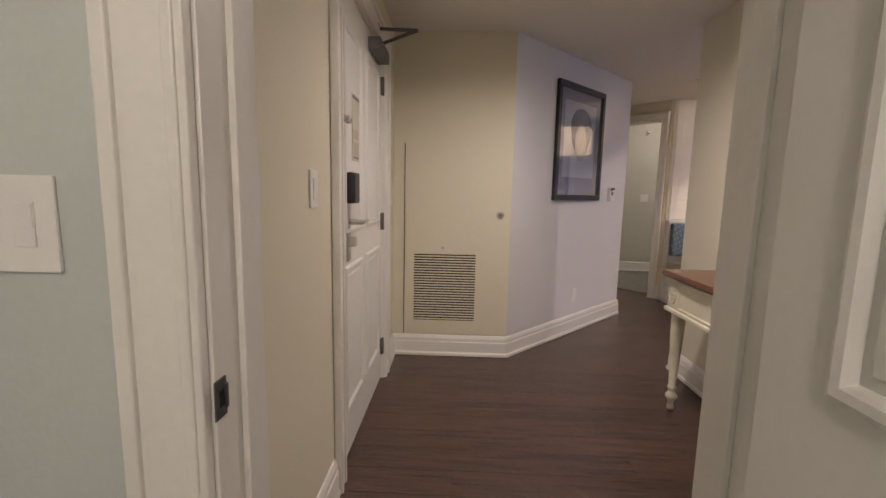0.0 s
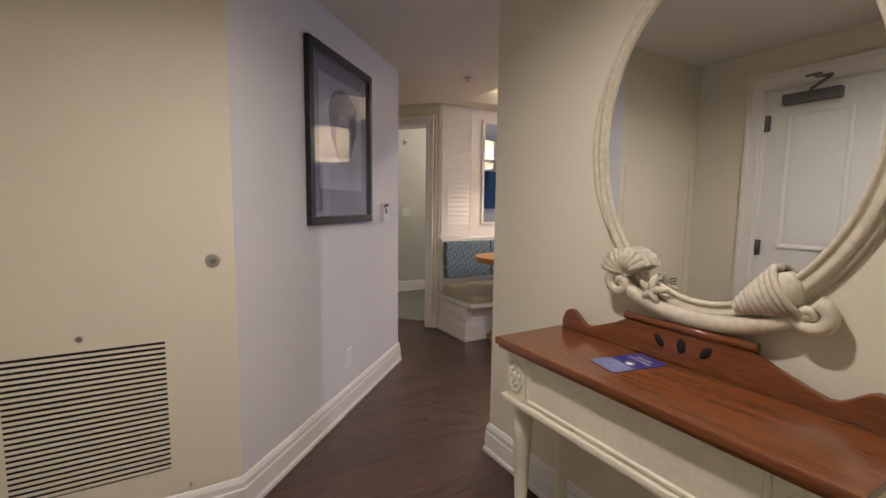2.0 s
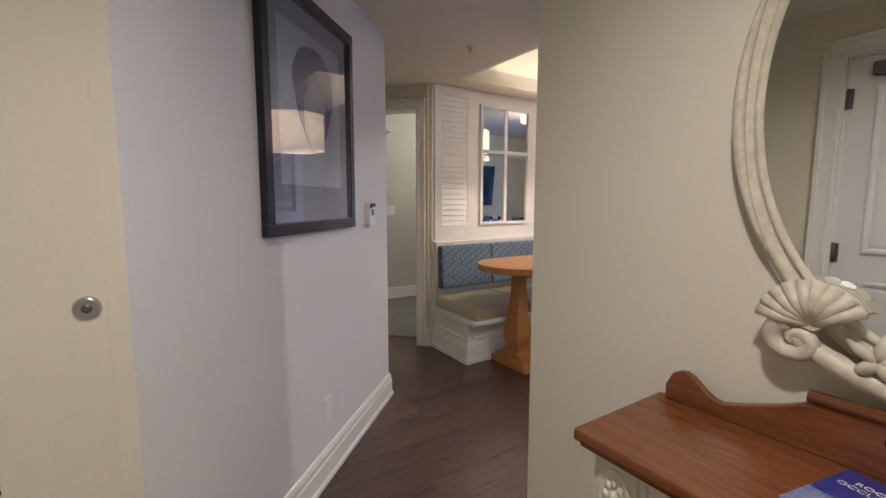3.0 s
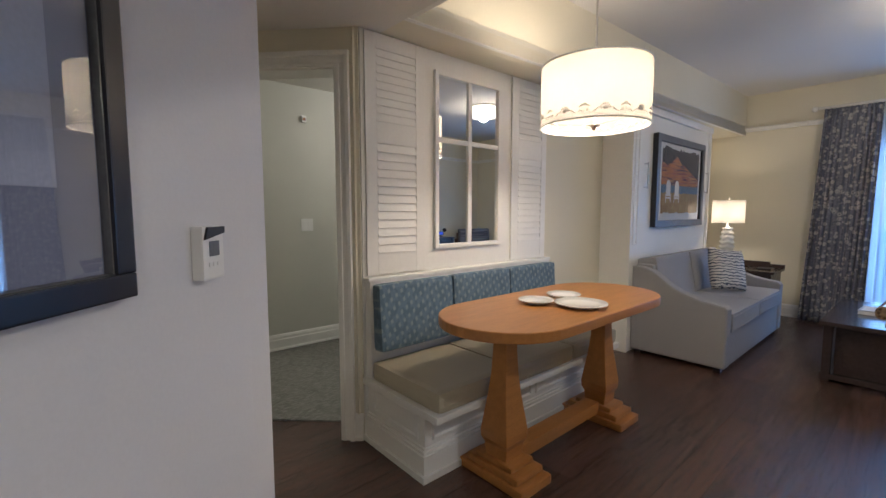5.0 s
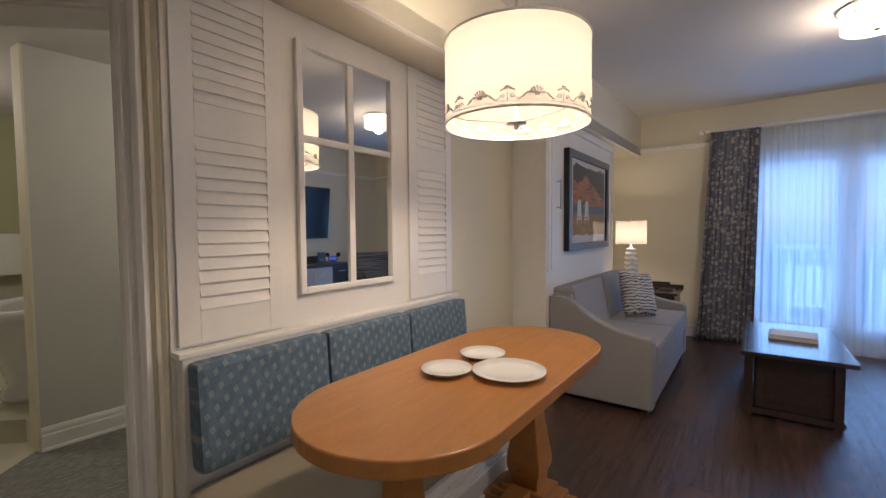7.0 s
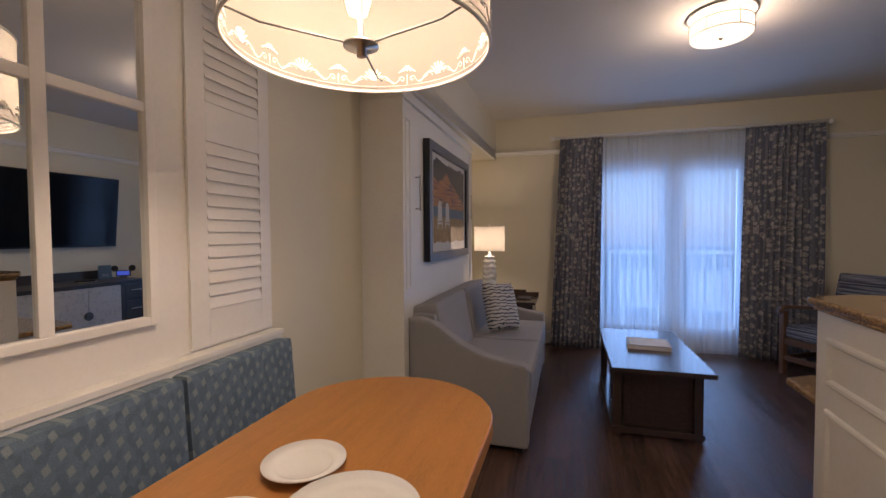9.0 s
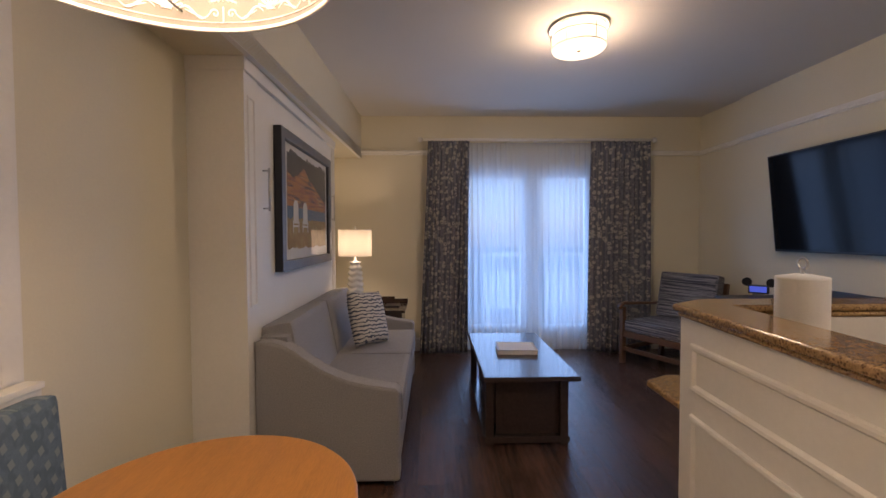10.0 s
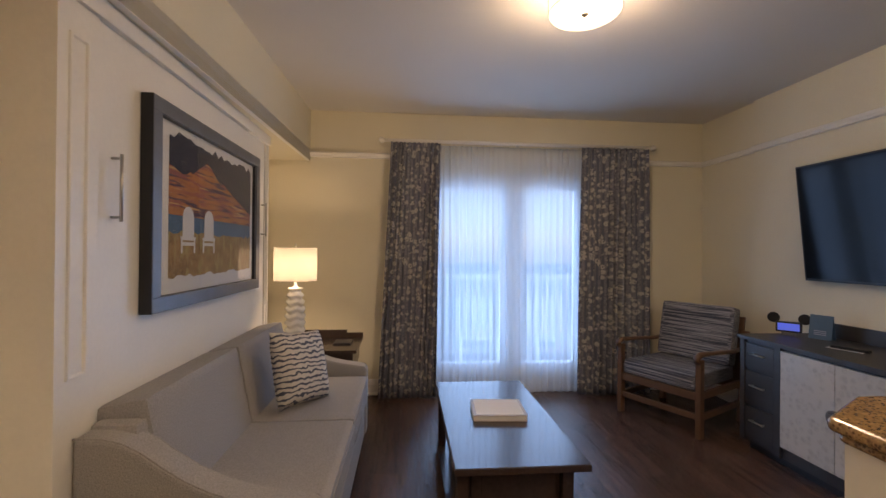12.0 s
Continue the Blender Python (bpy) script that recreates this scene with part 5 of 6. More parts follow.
lathe(bm, [(0.008, 0.80), (0.011, 0.81), (0.0001, 0.822)], 12)
part("harp", bm, M_CHROME, lp)

# flush ceiling light
cl = thing("ceiling_light", "round drum ceiling light with nickel bands, lit", "ceiling light", pose(6.22, 3.59, HIGH))
bm = B()
lathe(bm, [(0.188, -0.0005), (0.194, -0.005), (0.194, -0.011), (0.178, -0.014), (0.178, -0.0005)], 48)
part("canopy", bm, M_WHITE, cl)
bm = B()
lathe(bm, [(0.172, -0.014), (0.172, -0.14), (0.166, -0.147), (0.0001, -0.15)], 48)
df = part("diffuser", bm, M_LIT, cl, "lit white glass diffuser")
df.visible_shadow = False
for z in (-0.06, -0.135):
    bm = B()
    tube(bm, [(0.175 * math.cos(2 * math.pi * k / 48), 0.175 * math.sin(2 * math.pi * k / 48), z) for k in range(48)], 0.0032, 6, True)
    part("band", bm, M_CHROME, cl)
for k in range(6):
    a = 2 * math.pi * k / 6 + 0.3
    bm = B()
    tube(bm, [(0.175 * math.cos(a), 0.175 * math.sin(a), -0.03), (0.175 * math.cos(a), 0.175 * math.sin(a), -0.14)], 0.0028, 6)
    part("strut", bm, M_CHROME, cl)
bm = B()
lathe(bm, [(0.018, -0.15), (0.018, -0.156), (0.007, -0.162), (0.0001, -0.172)], 16)
part("finial", bm, M_CHROME, cl)

# curtain rod, curtains and sheers
XC = 8.19
rd = thing("curtain_rod", "white curtain rod with ball finials", "curtain rod", pose(XC, 0, 2.405))
bm = B()
tube(bm, [(0, 4.66, 0), (0, 2.08, 0)], 0.017, 14)
part("rod", bm, M_WHITE, rd)
for y in (4.69, 2.05):
    bm = B()
    bmesh.ops.create_uvsphere(bm, u_segments=16, v_segments=10, radius=0.030, matrix=Matrix.Translation((0, y, 0)))
    for f in bm.faces:
        f.smooth = True
    part("finial", bm, M_WHITE, rd)
for y in (4.56, 3.38, 2.18):
    bm = B()
    box(bm, 0, END - XC - 0.001, y - 0.01, y + 0.01, -0.012, 0.012)
    part("bracket", bm, M_WHITE, rd)


def cloth(name, label, y0t, y1t, y0b, y1b, z0, z1, folds, amp, material, x, seed, group):
    """Hanging cloth with deep pleats that open out towards the floor."""
    rnd = random.Random(seed)
    ph = [rnd.uniform(0, 6.28) for _ in range(6)]
    nu, nv = folds * 10, 26
    bm = B()
    uv = bm.loops.layers.uv.new("weave")
    wide, tall = 1.7 * abs(y1t - y0t), z1 - z0
    rows = []
    for j in range(nv + 1):
        v = j / nv
        z = z1 + (z0 - z1) * v
        r = []
        for i in range(nu + 1):
            u = i / nu
            w = u + 0.010 * math.sin(9 * u + ph[0] + 2.2 * v) + 0.006 * math.sin(23 * u + ph[1])
            y = (y0t + (y1t - y0t) * w) * (1 - v) + (y0b + (y1b - y0b) * w) * v
            a = amp * (0.55 + 0.45 * v) * (0.75 + 0.4 * math.sin(5 * u + ph[2]))
            xx = x + a * math.sin(2 * math.pi * folds * u + 0.7 * math.sin(3 * v + ph[3]) + ph[4]) + 0.25 * a * math.sin(4.4 * math.pi * folds * u + ph[5] + v)
            r.append(bm.verts.new((xx, y, z)))
        rows.append(r)
    for j, (a, b) in enumerate(zip(rows, rows[1:])):
        for i in range(nu):
            f = bm.faces.new((a[i], a[i + 1], b[i + 1], b[i]))
            f.smooth = True
            for lp, (p, q) in zip(f.loops, ((i, j), (i + 1, j), (i + 1, j + 1), (i, j + 1))):
                lp[uv].uv = (wide * p / nu, tall * (1 - q / nv))
    ob = solid(name, bm, material, label, "curtain", group=group)
    return ob


for nm, a in (("l", (4.605, 4.14, 4.70, 4.17)), ("r", (2.765, 2.10, 2.80, 2.08))):
    ob = cloth("curtain", "heavy grey-blue curtain with pale patterned columns", *a, 0.012, 2.39, 11, 0.034, M_CURT, XC, 3 if nm == "l" else 5, "curtains")
    md = ob.modifiers.new("thickness", "SOLIDIFY")
    md.thickness = 0.003
for a, s in (((4.20, 3.50, 4.20, 3.46), 11), ((3.52, 2.72, 3.50, 2.72), 12)):
    cloth("sheer_curtain", "translucent white voile curtain over the balcony doors", *a, 0.02, 2.385, 11, 0.016, M_SHEER, XC + 0.062, s, "sheer curtains")

# sliding balcony doors in the window wall
wd = thing("window_1", "white glazed balcony doors", "glass door", pose(END + 0.06, 0, 0), kind="structure")


def bars(nm, spec):
    for y0, y1, z0, z1, x0, x1 in spec:
        bm = B()
        box(bm, x0, x1, y0, y1, z0, z1, bevel=0.003)
        part(nm, bm, M_WHITE, wd)


bars("frame", [(2.62, 2.67, 0, 2.12, -0.04, 0.06), (4.23, 4.28, 0, 2.12, -0.04, 0.06), (2.67, 4.23, 2.07, 2.12, -0.04, 0.06), (2.67, 4.23, 0, 0.03, -0.04, 0.06)])
bars("sash", [(2.67, 2.78, 0.03, 2.07, -0.02, 0.02), (3.30, 3.41, 0.03, 2.07, -0.02, 0.02), (2.78, 3.30, 1.99, 2.07, -0.02, 0.02), (2.78, 3.30, 0.03, 0.28, -0.02, 0.02), (3.412, 3.52, 0.03, 2.07, 0.0, 0.04), (4.12, 4.23, 0.03, 2.07, 0.0, 0.04), (3.52, 4.12, 1.99, 2.07, 0.0, 0.04), (3.52, 4.12, 0.03, 0.28, 0.0, 0.04)])
for y0, y1, x in ((2.78, 3.30, 0.0), (3.52, 4.12, 0.02)):
    pane([(x, y1, 0.28), (x, y0, 0.28), (x, y0, 1.99), (x, y1, 1.99)], wd)

# balcony outside
bm = B()
box(bm, END + 0.161, 9.85, 1.0, 6.0, -0.15, -0.02)
solid("balcony_floor", bm, M_DECK, "grey concrete balcony floor", "balcony", kind="structure")
rl = thing("balcony_railing", "white wooden balcony railing with balusters", "railing", pose(9.6, 0, -0.02))
for z0, z1 in ((1.05, 1.10), (0.10, 0.15)):
    bm = B()
    box(bm, -0.03, 0.03, 1.0, 6.0, z0, z1, bevel=0.005)
    part("rail", bm, M_RAIL, rl)
for k in range(38):
    bm = B()
    box(bm, -0.014, 0.014, 1.06 + k * 0.13, 1.088 + k * 0.13, 0.15, 1.05)
    part("baluster", bm, M_RAIL, rl)
for y in (1.0, 3.2, 5.6):
    bm = B()
    box(bm, -0.045, 0.045, y, y + 0.09, 0.0, 1.12)
    part("post", bm, M_RAIL, rl)
for x, y in ((9.15, 2.75), (9.2, 3.62)):
    t = thing("balcony_chair", "white slatted outdoor chair on the balcony", "chair", pose(x, y, -0.02), group="balcony chairs")
    for k in range(5):
        bm = B()
        box(bm, -0.24, 0.24, -0.24 + 0.1 * k, -0.16 + 0.1 * k, 0.40, 0.42)
        part("seat_slat", bm, M_RAIL, t)
    for k in range(5):
        bm = B()
        box(bm, 0.22, 0.25, -0.24 + 0.1 * k, -0.18 + 0.1 * k, 0.42, 0.84)
        part("back_slat", bm, M_RAIL, t)
    for a in (-0.22, 0.19):
        for b in (-0.23, 0.19):
            bm = B()
            box(bm, a, a + 0.035, b, b + 0.035, 0, 0.40)
            part("leg", bm, M_RAIL, t)
bm = B()
box(bm, -80, 160, -120, 120, -3.2, -3.0)
solid("ground", bm, M_LEAF, "dim green lawn below the balcony", "ground", kind="structure")
# armchair: local y points to the front
ch = thing("armchair", "brown wooden armchair with dark striped cushions", "armchair", pose(7.65, 2.115, 0, 0, 0, 27.5) @ Matrix.Scale(1.03, 4))
for x in (-0.34, 0.30):
    bm = B()
    box(bm, x, x + 0.04, 0.31, 0.36, 0.0, 0.57, bevel=0.006)
    part("front_leg", bm, M_CHAIRW, ch)
    bm = B()
    box(bm, x, x + 0.04, -0.05, 0.0, 0.0, 0.72, pose(0, -0.26, 0.0, 8), bevel=0.006)
    part("back_leg", bm, M_CHAIRW, ch)
    bm = B()
    tube(bm, [(x + 0.02, 0.37, 0.55), (x + 0.02, 0.38, 0.585), (x + 0.02, 0.33, 0.605), (x + 0.02, 0.1, 0.59), (x + 0.02, -0.15, 0.57), (x + 0.02, -0.36, 0.575)], [0.022, 0.026, 0.027, 0.024, 0.024, 0.022], 10, flat=0.65)
    part("armrest", bm, M_CHAIRW, ch)
    bm = B()
    box(bm, x + 0.008, x + 0.032, -0.28, 0.32, 0.13, 0.17)
    box(bm, x + 0.008, x + 0.032, -0.28, 0.32, 0.28, 0.33)
    part("side_rail", bm, M_CHAIRW, ch)
for z0, z1 in ((0.13, 0.17), (0.27, 0.33)):
    bm = B()
    box(bm, -0.302, 0.302, 0.32, 0.35, z0, z1, bevel=0.004)
    part("front_rail", bm, M_CHAIRW, ch)
bm = B()
box(bm, -0.30, 0.30, -0.30, -0.27, 0.30, 0.88, pose(0, 0.02, 0, 10), bevel=0.006)
part("back_frame", bm, M_CHAIRW, ch)
bm = B()
box(bm, -0.295, 0.295, -0.24, 0.35, 0.335, 0.445, bevel=0.03)
part("seat_cushion", bm, M_STRIPE, ch, "dark blue-grey striped seat cushion")
bm = B()
box(bm, -0.30, 0.30, -0.055, 0.055, 0.0, 0.47, bevel=0.035)
part("back_cushion", bm, M_STRIPE, ch, "dark blue-grey striped back cushion", pose(0, -0.20, 0.44, 12))

# television
tv = thing("television", "large black flat television on the wall, switched off", "television", pose(0, SIDE + 0.03, 0))
bm = B()
box(bm, 5.66, 7.09, -0.030, 0.0, 0.0, 0.832, bevel=0.004)
part("housing", bm, M_PLASTIC, tv, m=pose(0, 0.062, 1.187, -6))
bm = B()
box(bm, 5.672, 7.078, 0.0002, 0.0015, 0.018, 0.820)
part("screen", bm, M_SCREEN, tv, m=pose(0, 0.062, 1.187, -6))
bm = B()
box(bm, 6.1, 6.65, 0.0, 0.03, 1.4, 1.8)
box(bm, 6.2, 6.55, 0.028, 0.085, 1.55, 1.66)
part("wall_mount", bm, M_PLASTIC, tv)

# media cabinet
CF = 2.045
mc = thing("media_cabinet", "charcoal media cabinet with pearl-inlaid doors", "cabinet")
bm = B()
box(bm, 5.10, 7.10, SIDE + 0.032, CF + 0.015, 0.775, 0.80, bevel=0.003)
part("top", bm, M_CABIN, mc)
bm = B()
box(bm, 5.12, 7.085, SIDE + 0.034, CF - 0.02, 0.06, 0.775)
part("carcass", bm, M_CABIN, mc)
bm = B()
box(bm, 5.14, 7.06, SIDE + 0.06, CF - 0.06, 0.0, 0.06)
part("plinth", bm, M_BLACK, mc)
bm = B()
box(bm, 5.1, 6.95, SIDE + 0.032, SIDE + 0.052, 0.80, 0.90, bevel=0.002)
part("backsplash", bm, M_CABIN, mc)
for x0, x1 in ((7.045, 7.085), (6.755, 6.805), (5.12, 5.16), (5.63, 5.68)):
    bm = B()
    box(bm, x0, x1, CF - 0.0195, CF, 0.06, 0.774, bevel=0.002)
    part("stile", bm, M_CABIN, mc)
for x0, x1 in ((6.81, 7.04), (5.165, 5.625)):
    for z0, z1 in ((0.575, 0.75), (0.33, 0.555), (0.09, 0.31)):
        bm = B()
        box(bm, x0, x1, CF - 0.0195, CF - 0.004, z0, z1, bevel=0.003)
        dw = part("drawer", bm, M_CABIN, mc)
        bm = B()
        tube(bm, [((x0 + x1) / 2 - 0.06, CF + 0.016, (z0 + z1) / 2 + 0.02), ((x0 + x1) / 2 + 0.06, CF + 0.016, (z0 + z1) / 2 + 0.02)], 0.006, 8)
        box(bm, (x0 + x1) / 2 - 0.05, (x0 + x1) / 2 - 0.04, CF - 0.004, CF + 0.014, (z0 + z1) / 2 + 0.016, (z0 + z1) / 2 + 0.024)
        box(bm, (x0 + x1) / 2 + 0.04, (x0 + x1) / 2 + 0.05, CF - 0.004, CF + 0.014, (z0 + z1) / 2 + 0.016, (z0 + z1) / 2 + 0.024)
        part("handle", bm, M_CHROME, dw)
for x0, x1 in ((6.40, 6.75), (6.045, 6.396), (5.685, 6.04)):
    bm = B()
    box(bm, x0, x1, CF - 0.0195, CF + 0.002, 0.14, 0.755, bevel=0.002)
    part("pearl_door", bm, M_PEARL, mc, "pale mother-of-pearl inlaid door")
bm = B()
lathe(bm, [(0.045, 0), (0.045, 0.01), (0.034, 0.016), (0.032, 0.010), (0.014, 0.010), (0.014, 0.018)], 24, pose(6.398, CF + 0.002, 0.455, -90))
box(bm, 6.36, 6.43, CF + 0.012, CF + 0.022, 0.435, 0.475, bevel=0.004)
part("ring_pull", bm, M_STEEL, mc, "round dark metal pull")

# radio alarm with two round black ears, card, handset
ck = thing("bedside_clock", "small digital clock with blue display and two round ears", "clock", pose(7.03, 1.72, 0.80, 0, 0, 222))
bm = B()
box(bm, -0.075, 0.075, -0.02, 0.025, 0.02, 0.095, bevel=0.012)
part("body", bm, M_PLASTIC, ck)
bm = B()
box(bm, -0.062, 0.062, -0.0225, -0.0195, 0.034, 0.085)
part("display", bm, M_CLOCKLCD, ck, "glowing blue display")
bm = B()
box(bm, -0.04, 0.04, -0.02, 0.03, 0.0, 0.02)
part("stand", bm, M_PEWTER, ck)
for s in (-1, 1):
    bm = B()
    lathe(bm, [(0.036, -0.012), (0.038, 0.0), (0.034, 0.012)], 24, pose(s * 0.088, 0.01, 0.118, 90))
    part("round_ear", bm, M_PLASTIC, ck)
t = thing("standing_card", "slate blue folded card standing on the cabinet", "card", pose(6.88, 1.62, 0.80, 0, 0, 200))
for s in (1, -1):
    bm = B()
    box(bm, -0.065, 0.065, -0.001, 0.001, 0.0, 0.165)
    part("leaf", bm, M_TEAL, t, m=pose(0, s * 0.028, 0.0, s * 9.6))
bm = B()
for k in range(3):
    box(bm, -0.035, 0.035, -0.0022, -0.0012, 0.03 + 0.012 * k, 0.035 + 0.012 * k)
part("text_bars", bm, M_MATB, t, m=pose(0, -0.028, 0.0, -9.6))
t = thing("remote_control", "black remote control lying on a paper card", "remote", pose(6.55, 1.78, 0.8005, 0, 0, 20))
bm = B()
box(bm, -0.07, 0.11, -0.03, 0.03, 0, 0.002)
part("paper", bm, M_PAPER, t)
bm = B()
box(bm, -0.09, 0.09, -0.024, 0.024, 0.0021, 0.02, bevel=0.005)
part("body", bm, M_PLASTIC, t)

# ---- kitchen bar ----
kb = thing("kitchen_bar", "white panelled kitchen bar with raised brown granite top", "kitchen bar")
KY = 3.675
bm = B()
prism(bm, [(3.0, KY + 0.085), (3.0, KY - 0.06), (4.845, KY - 0.12), (4.845, 2.6), (4.895, 2.6), (4.895, KY - 0.01)], 0.0, 1.045)
body = part("body", bm, M_WHITE, kb)
ang = math.degrees(math.atan2(-0.095, 1.895))
KM = pose(4.895, KY - 0.01, 0, 0, 0, 180 + ang)
for x0, x1 in ((0.075, 0.78), (0.87, 1.60)):
    for z0, z1 in ((0.80, 0.965), (0.20, 0.72)):
        bm = B()
        raised_panel(bm, x0, x1, z0, z1, 0.0, 0.012, 0.028)
        part("panel", bm, M_WHITE, body, m=KM)
bm = B()
box(bm, 0.0, 1.9, -0.016, 0.0, 0.0, 0.13, bevel=0.003)
part("skirting", bm, M_WHITE, body, m=KM)


def slab(poly, z0, z1, nm, label):
    bm = B()
    prism(bm, poly, z0, z1)
    return soft(part(nm, bm, M_GRANITE, kb, label), 0.010, 4)


slab([(3.0, KY + 0.13), (3.0, KY - 0.04), (4.84, KY - 0.17), (4.84, 2.6), (5.0, 2.6), (5.0, KY - 0.15), (4.90, KY + 0.022)], 1.064, 1.09, "bar_top", "polished brown granite bar top with stepped edge")
slab([(3.0, KY + 0.115), (3.0, KY - 0.03), (4.84, KY - 0.16), (4.84, 2.6), (4.985, 2.6), (4.985, KY - 0.15), (4.89, KY + 0.008)], 1.0455, 1.0635, "bar_edge", "")
wt = thing("kitchen_counter", "brown granite kitchen counter behind the bar", "counter")
bm = B()
box(bm, 3.0, 4.838, 3.0, KY - 0.175, 0.885, 0.915, bevel=0.006)
part("worktop", bm, M_GRANITE, wt)
bm = B()
box(bm, 3.02, 4.835, 3.03, KY - 0.18, 0.0, 0.885)
part("cabinet_body", bm, M_WHITE, wt)
ls = thing("side_ledge", "low brown granite ledge with clipped corners beside the bar", "ledge")
bm = B()
prism(bm, [(4.90, KY - 0.05), (4.90, 2.7), (5.30, 2.7), (5.30, 3.50), (5.235, KY - 0.06)], 0.665, 0.697)
soft(part("slab", bm, M_GRANITE, ls), 0.010, 4)
bm = B()
box(bm, 4.8965, 5.20, 2.8, 3.35, 0.0, 0.664)
part("support", bm, M_WHITE, ls)
pt = thing("paper_towel_roll", "white paper towel roll on a wire holder", "paper towel", pose(4.745, 3.355, 0.9155))
bm = B()
lathe(bm, [(0.075, 0), (0.075, 0.01)], 28)
tube(bm, [(0, 0, 0.01), (0, 0, 0.31)], 0.006, 8)
tube(bm, [(0.018 * math.cos(a), 0, 0.325 + 0.018 * math.sin(a)) for a in [k * math.pi / 8 for k in range(-3, 12)]], 0.004, 8)
part("holder", bm, M_CHROME, pt, "brushed wire holder")
bm = B()
lathe(bm, [(0.022, 0.012), (0.071, 0.012), (0.072, 0.02), (0.072, 0.275), (0.071, 0.282), (0.022, 0.292)], 36)
part("roll", bm, M_PAPER, pt)

# ---- bedroom and bath beyond the doorway ----
wall("wall_bath_end", (3.02, 7.615), (6.0, 7.53), 2.4, M_STONE, "grey-green bedroom wall", 0.12)
bm = B()
prism(bm, [(3.010, 7.605), (3.021, 7.605), (3.021, 7.74), (2.998, 7.74)], 0, 2.4)
solid("trim_bath_corner", bm, M_WALL, "cream corner at the bath opening", "trim", kind="structure")
skirting([(3.02, 7.615), (6.0, 7.53)])
wall("wall_bath_back", (0.9, 9.85), (5.2, 9.85), 2.4, M_GREEN, "sage green bathroom wall", 0.1)
wall("wall_bath_left", (1.0, 6.2), (1.0, 9.9), 2.4, M_GREEN, "sage green bathroom wall", 0.1)
wall("wall_bed_right", (6.0, 9.2), (6.0, 5.9), 2.4, M_BLUE, "grey-green bedroom wall", 0.1)
wall("wall_bed_side", (6.0, 5.93), (3.05, 5.93), 2.4, M_BLUE, "grey-green bedroom wall", 0.02)
wall("wall_bath_side", (5.2, 9.85), (5.2, 7.68), 2.4, M_GREEN, "sage green bathroom wall", 0.1)
bm = B()
prism(bm, [(0.9, 6.602), (2.32, 6.602), (2.99, 5.911), (6.1, 5.911), (6.1, 10.0), (0.9, 10.0)], 2.40, 2.5)
solid("ceiling_bath", bm, M_CEIL, "cream ceiling over bedroom and bath", "ceiling", kind="structure")
bm = B()
box(bm, 1.0, 5.2, 9.836, 9.8495, 0.15, 1.06)
solid("wainscot", bm, M_TILE, "beige tiled lower bathroom wall", "wainscot", kind="structure")
moulding("trim_dado", (1.0, 9.836), (5.2, 9.836), 1.06, [(0, 0), (0.02, 0), (0.02, 0.03), (0, 0.045)], M_WHITE, "white dado rail in the bathroom")

tb = thing("bathtub", "white freestanding oval bathtub on a pedestal foot", "bathtub", pose(3.50, 8.66, 0.15, 0, 0, 38) @ Matrix.Diagonal((1, 1, 1.16, 1)))
bm = B()
lathe(bm, [(0.62, 0.0), (0.63, 0.03), (0.58, 0.06), (0.575, 0.10), (0.66, 0.30), (0.72, 0.46), (0.80, 0.50), (0.83, 0.53), (0.82, 0.56), (0.77, 0.565), (0.70, 0.53), (0.62, 0.30), (0.45, 0.16), (0.0001, 0.14)], 48, None, 1.0, 0.55)
part("shell", bm, M_CERAM, tb)
tw = thing("bath_mat", "white towel hanging over the bathtub rim", "towel", pose(2.885, 8.30, 0.115, 0, 0, 38))
bm = B()
box(bm, -0.06, 0.09, -0.08, 0.08, 0.690, 0.715, bevel=0.01)
box(bm, -0.075, -0.055, -0.08, 0.08, 0.27, 0.71, bevel=0.008)
part("cloth", bm, M_TOWEL, tw)
tr = thing("towel_bar", "brushed towel bar on the bathroom wall", "towel bar", pose(0, 9.849, 1.28))
bm = B()
tube(bm, [(3.0, 0, 0), (3.0, -0.07, 0), (4.1, -0.07, 0), (4.1, 0, 0)], 0.010, 8)
lathe(bm, [(0.025, 0), (0.025, 0.012)], 16, pose(3.0, 0, 0, 90))
part("bar", bm, M_CHROME, tr)
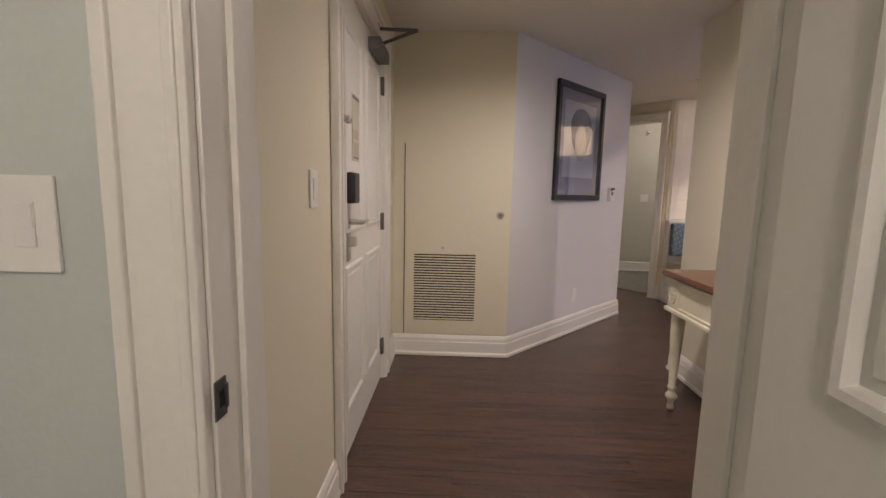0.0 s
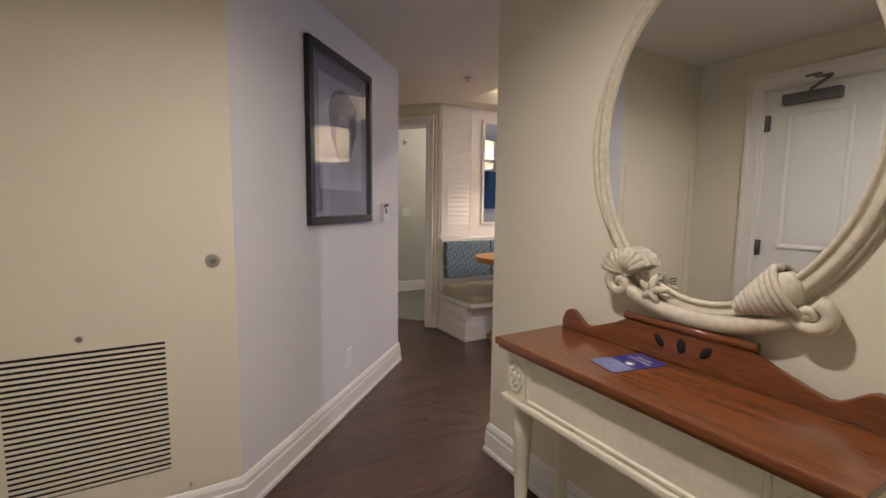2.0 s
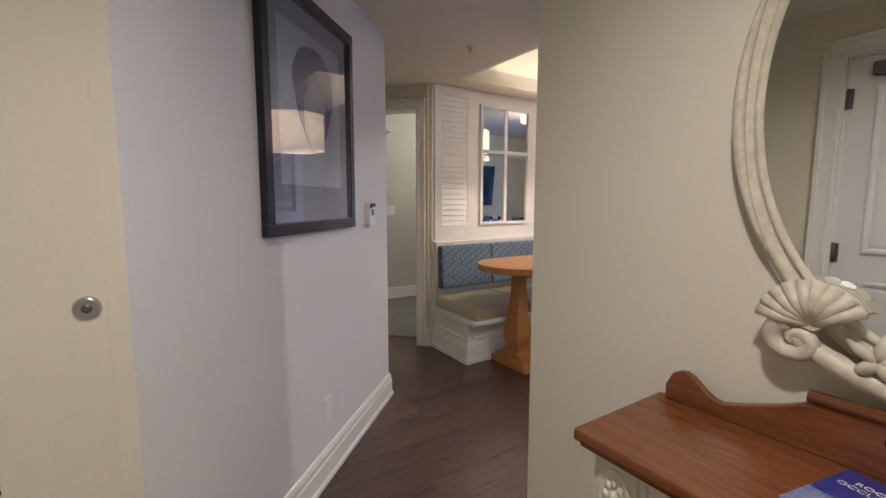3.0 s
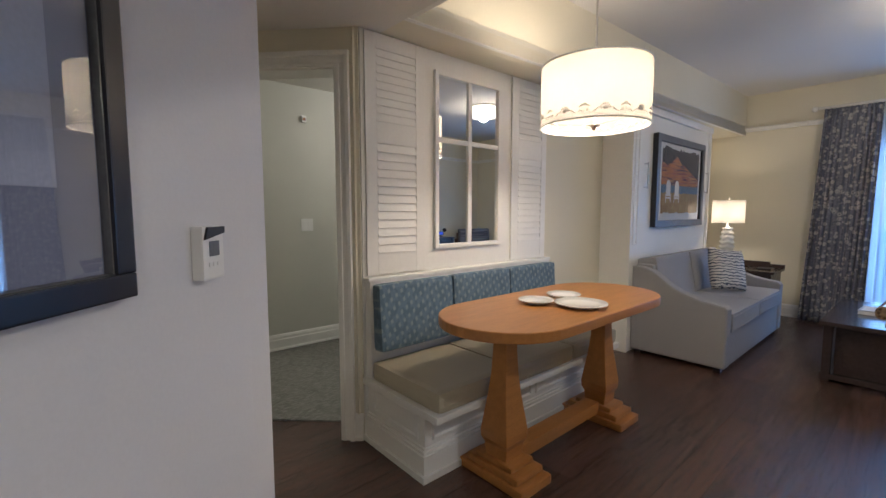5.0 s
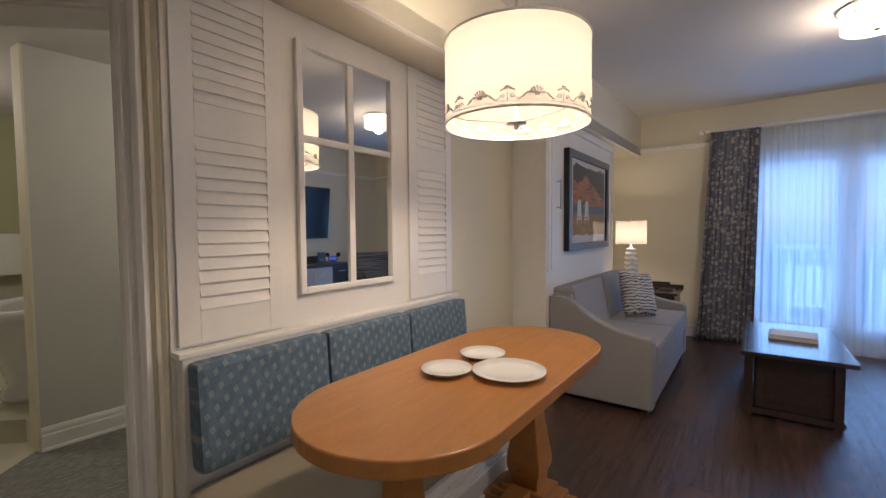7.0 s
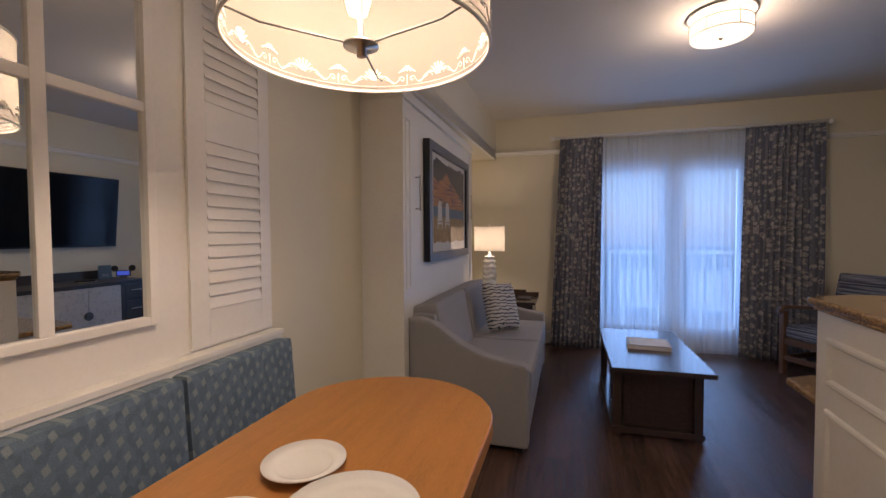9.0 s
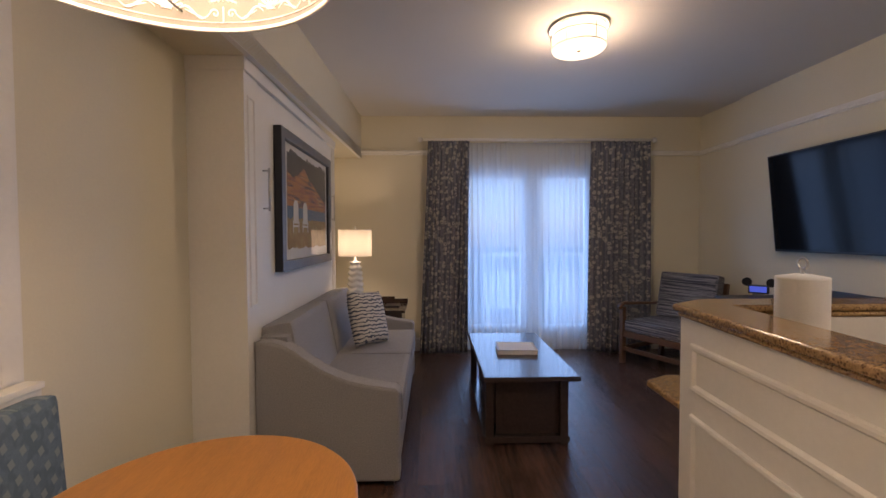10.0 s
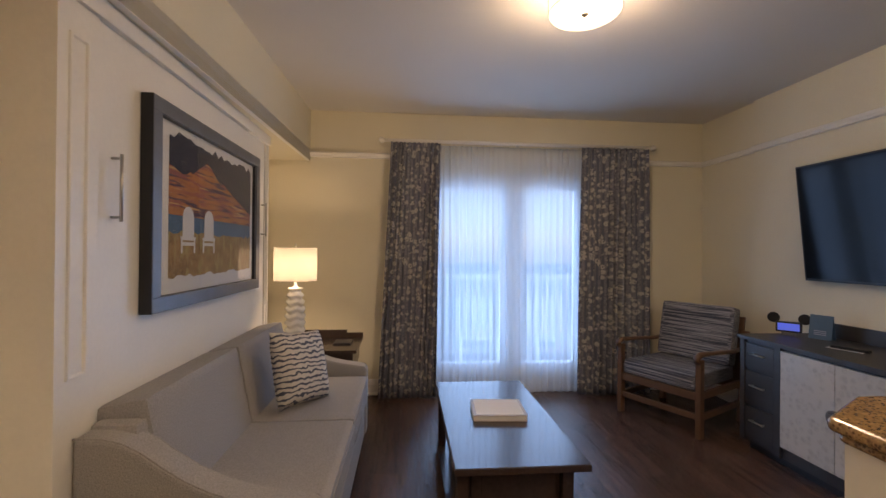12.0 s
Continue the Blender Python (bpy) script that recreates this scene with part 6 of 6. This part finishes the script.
for x in (3.05, 3.40):
    t = thing("hanging_towel", "folded white bath towel on the bar", "towel", pose(x, 9.78, 0), group="towels on the bar")
    bm = B()
    box(bm, 0, 0.33, -0.045, -0.012, 0.93, 1.30, bevel=0.012)
    box(bm, 0, 0.33, 0.012, 0.04, 0.98, 1.30, bevel=0.010)
    box(bm, 0, 0.33, -0.045, 0.04, 1.28, 1.31, bevel=0.012)
    part("cloth", bm, M_TOWEL, t)
bn2 = thing("waste_bin", "black square waste bin beside the bathtub", "waste bin", pose(2.77, 9.45, 0.15))
bm = B()
prism(bm, [(-0.12, -0.12), (0.12, -0.12), (0.12, 0.12), (-0.12, 0.12)], 0, 0.36)
for v in bm.verts:
    if v.co.z > 0.1:
        v.co.x *= 1.2
        v.co.y *= 1.2
part("body", bm, M_BLACK, bn2)
t = thing("alarm_strobe", "small white wall alarm with red mark", "alarm", pose(3.50, 7.600, 2.11, 0, 0, -1.6))
bm = B()
box(bm, -0.022, 0.022, -0.024, -0.0005, -0.03, 0.03, bevel=0.004)
part("body", bm, M_WPLAST, t)
bm = B()
box(bm, -0.015, 0.015, -0.027, -0.0242, -0.015, 0.012)
part("mark", bm, M_MAHOG, t)
switch_plate(pose(3.51, 7.600, 1.145, 0, 0, -1.6), 0.115, 0.115, (-0.023, 0.023), "white double switch on the grey-green wall")

# ---- floor planks, laid along the living room ----
floor_ob = bpy.data.objects["floor"]
PW, PL = 0.152, 1.22
plank_mesh = None
row = 0
y = 1.30
while y < 6.9:
    x = 0.05 - (row * 0.431) % PL
    while x < END + 0.1:
        x1 = min(x + PL, END + 0.14)
        edge = 0.13 if y < 3.9 else 0.95 + (y - 3.9) * 0.95
        inside = not (y > 5.80 and x > 3.1) and not (y > 6.5 and x > 2.4) and x1 > edge and not (y < 1.45 and x > 2.6)
        if inside:
            if x1 - x > PL - 0.01 and plank_mesh:
                me = plank_mesh
            else:
                bm = B()
                L, h = x1 - x - 0.0016, PW / 2 - 0.0008
                prism(bm, [(0, -h), (L, -h), (L, h), (0, h)], -0.008, 0.0)
                me = mesh_of("plank", bm, M_FLOOR)
                if x1 - x > PL - 0.01:
                    plank_mesh = me
            ob = new("plank", me)
            ob.location = (x, y + PW / 2, 0)
            ob.parent = floor_ob
        x += PL
    y += PW
    row += 1
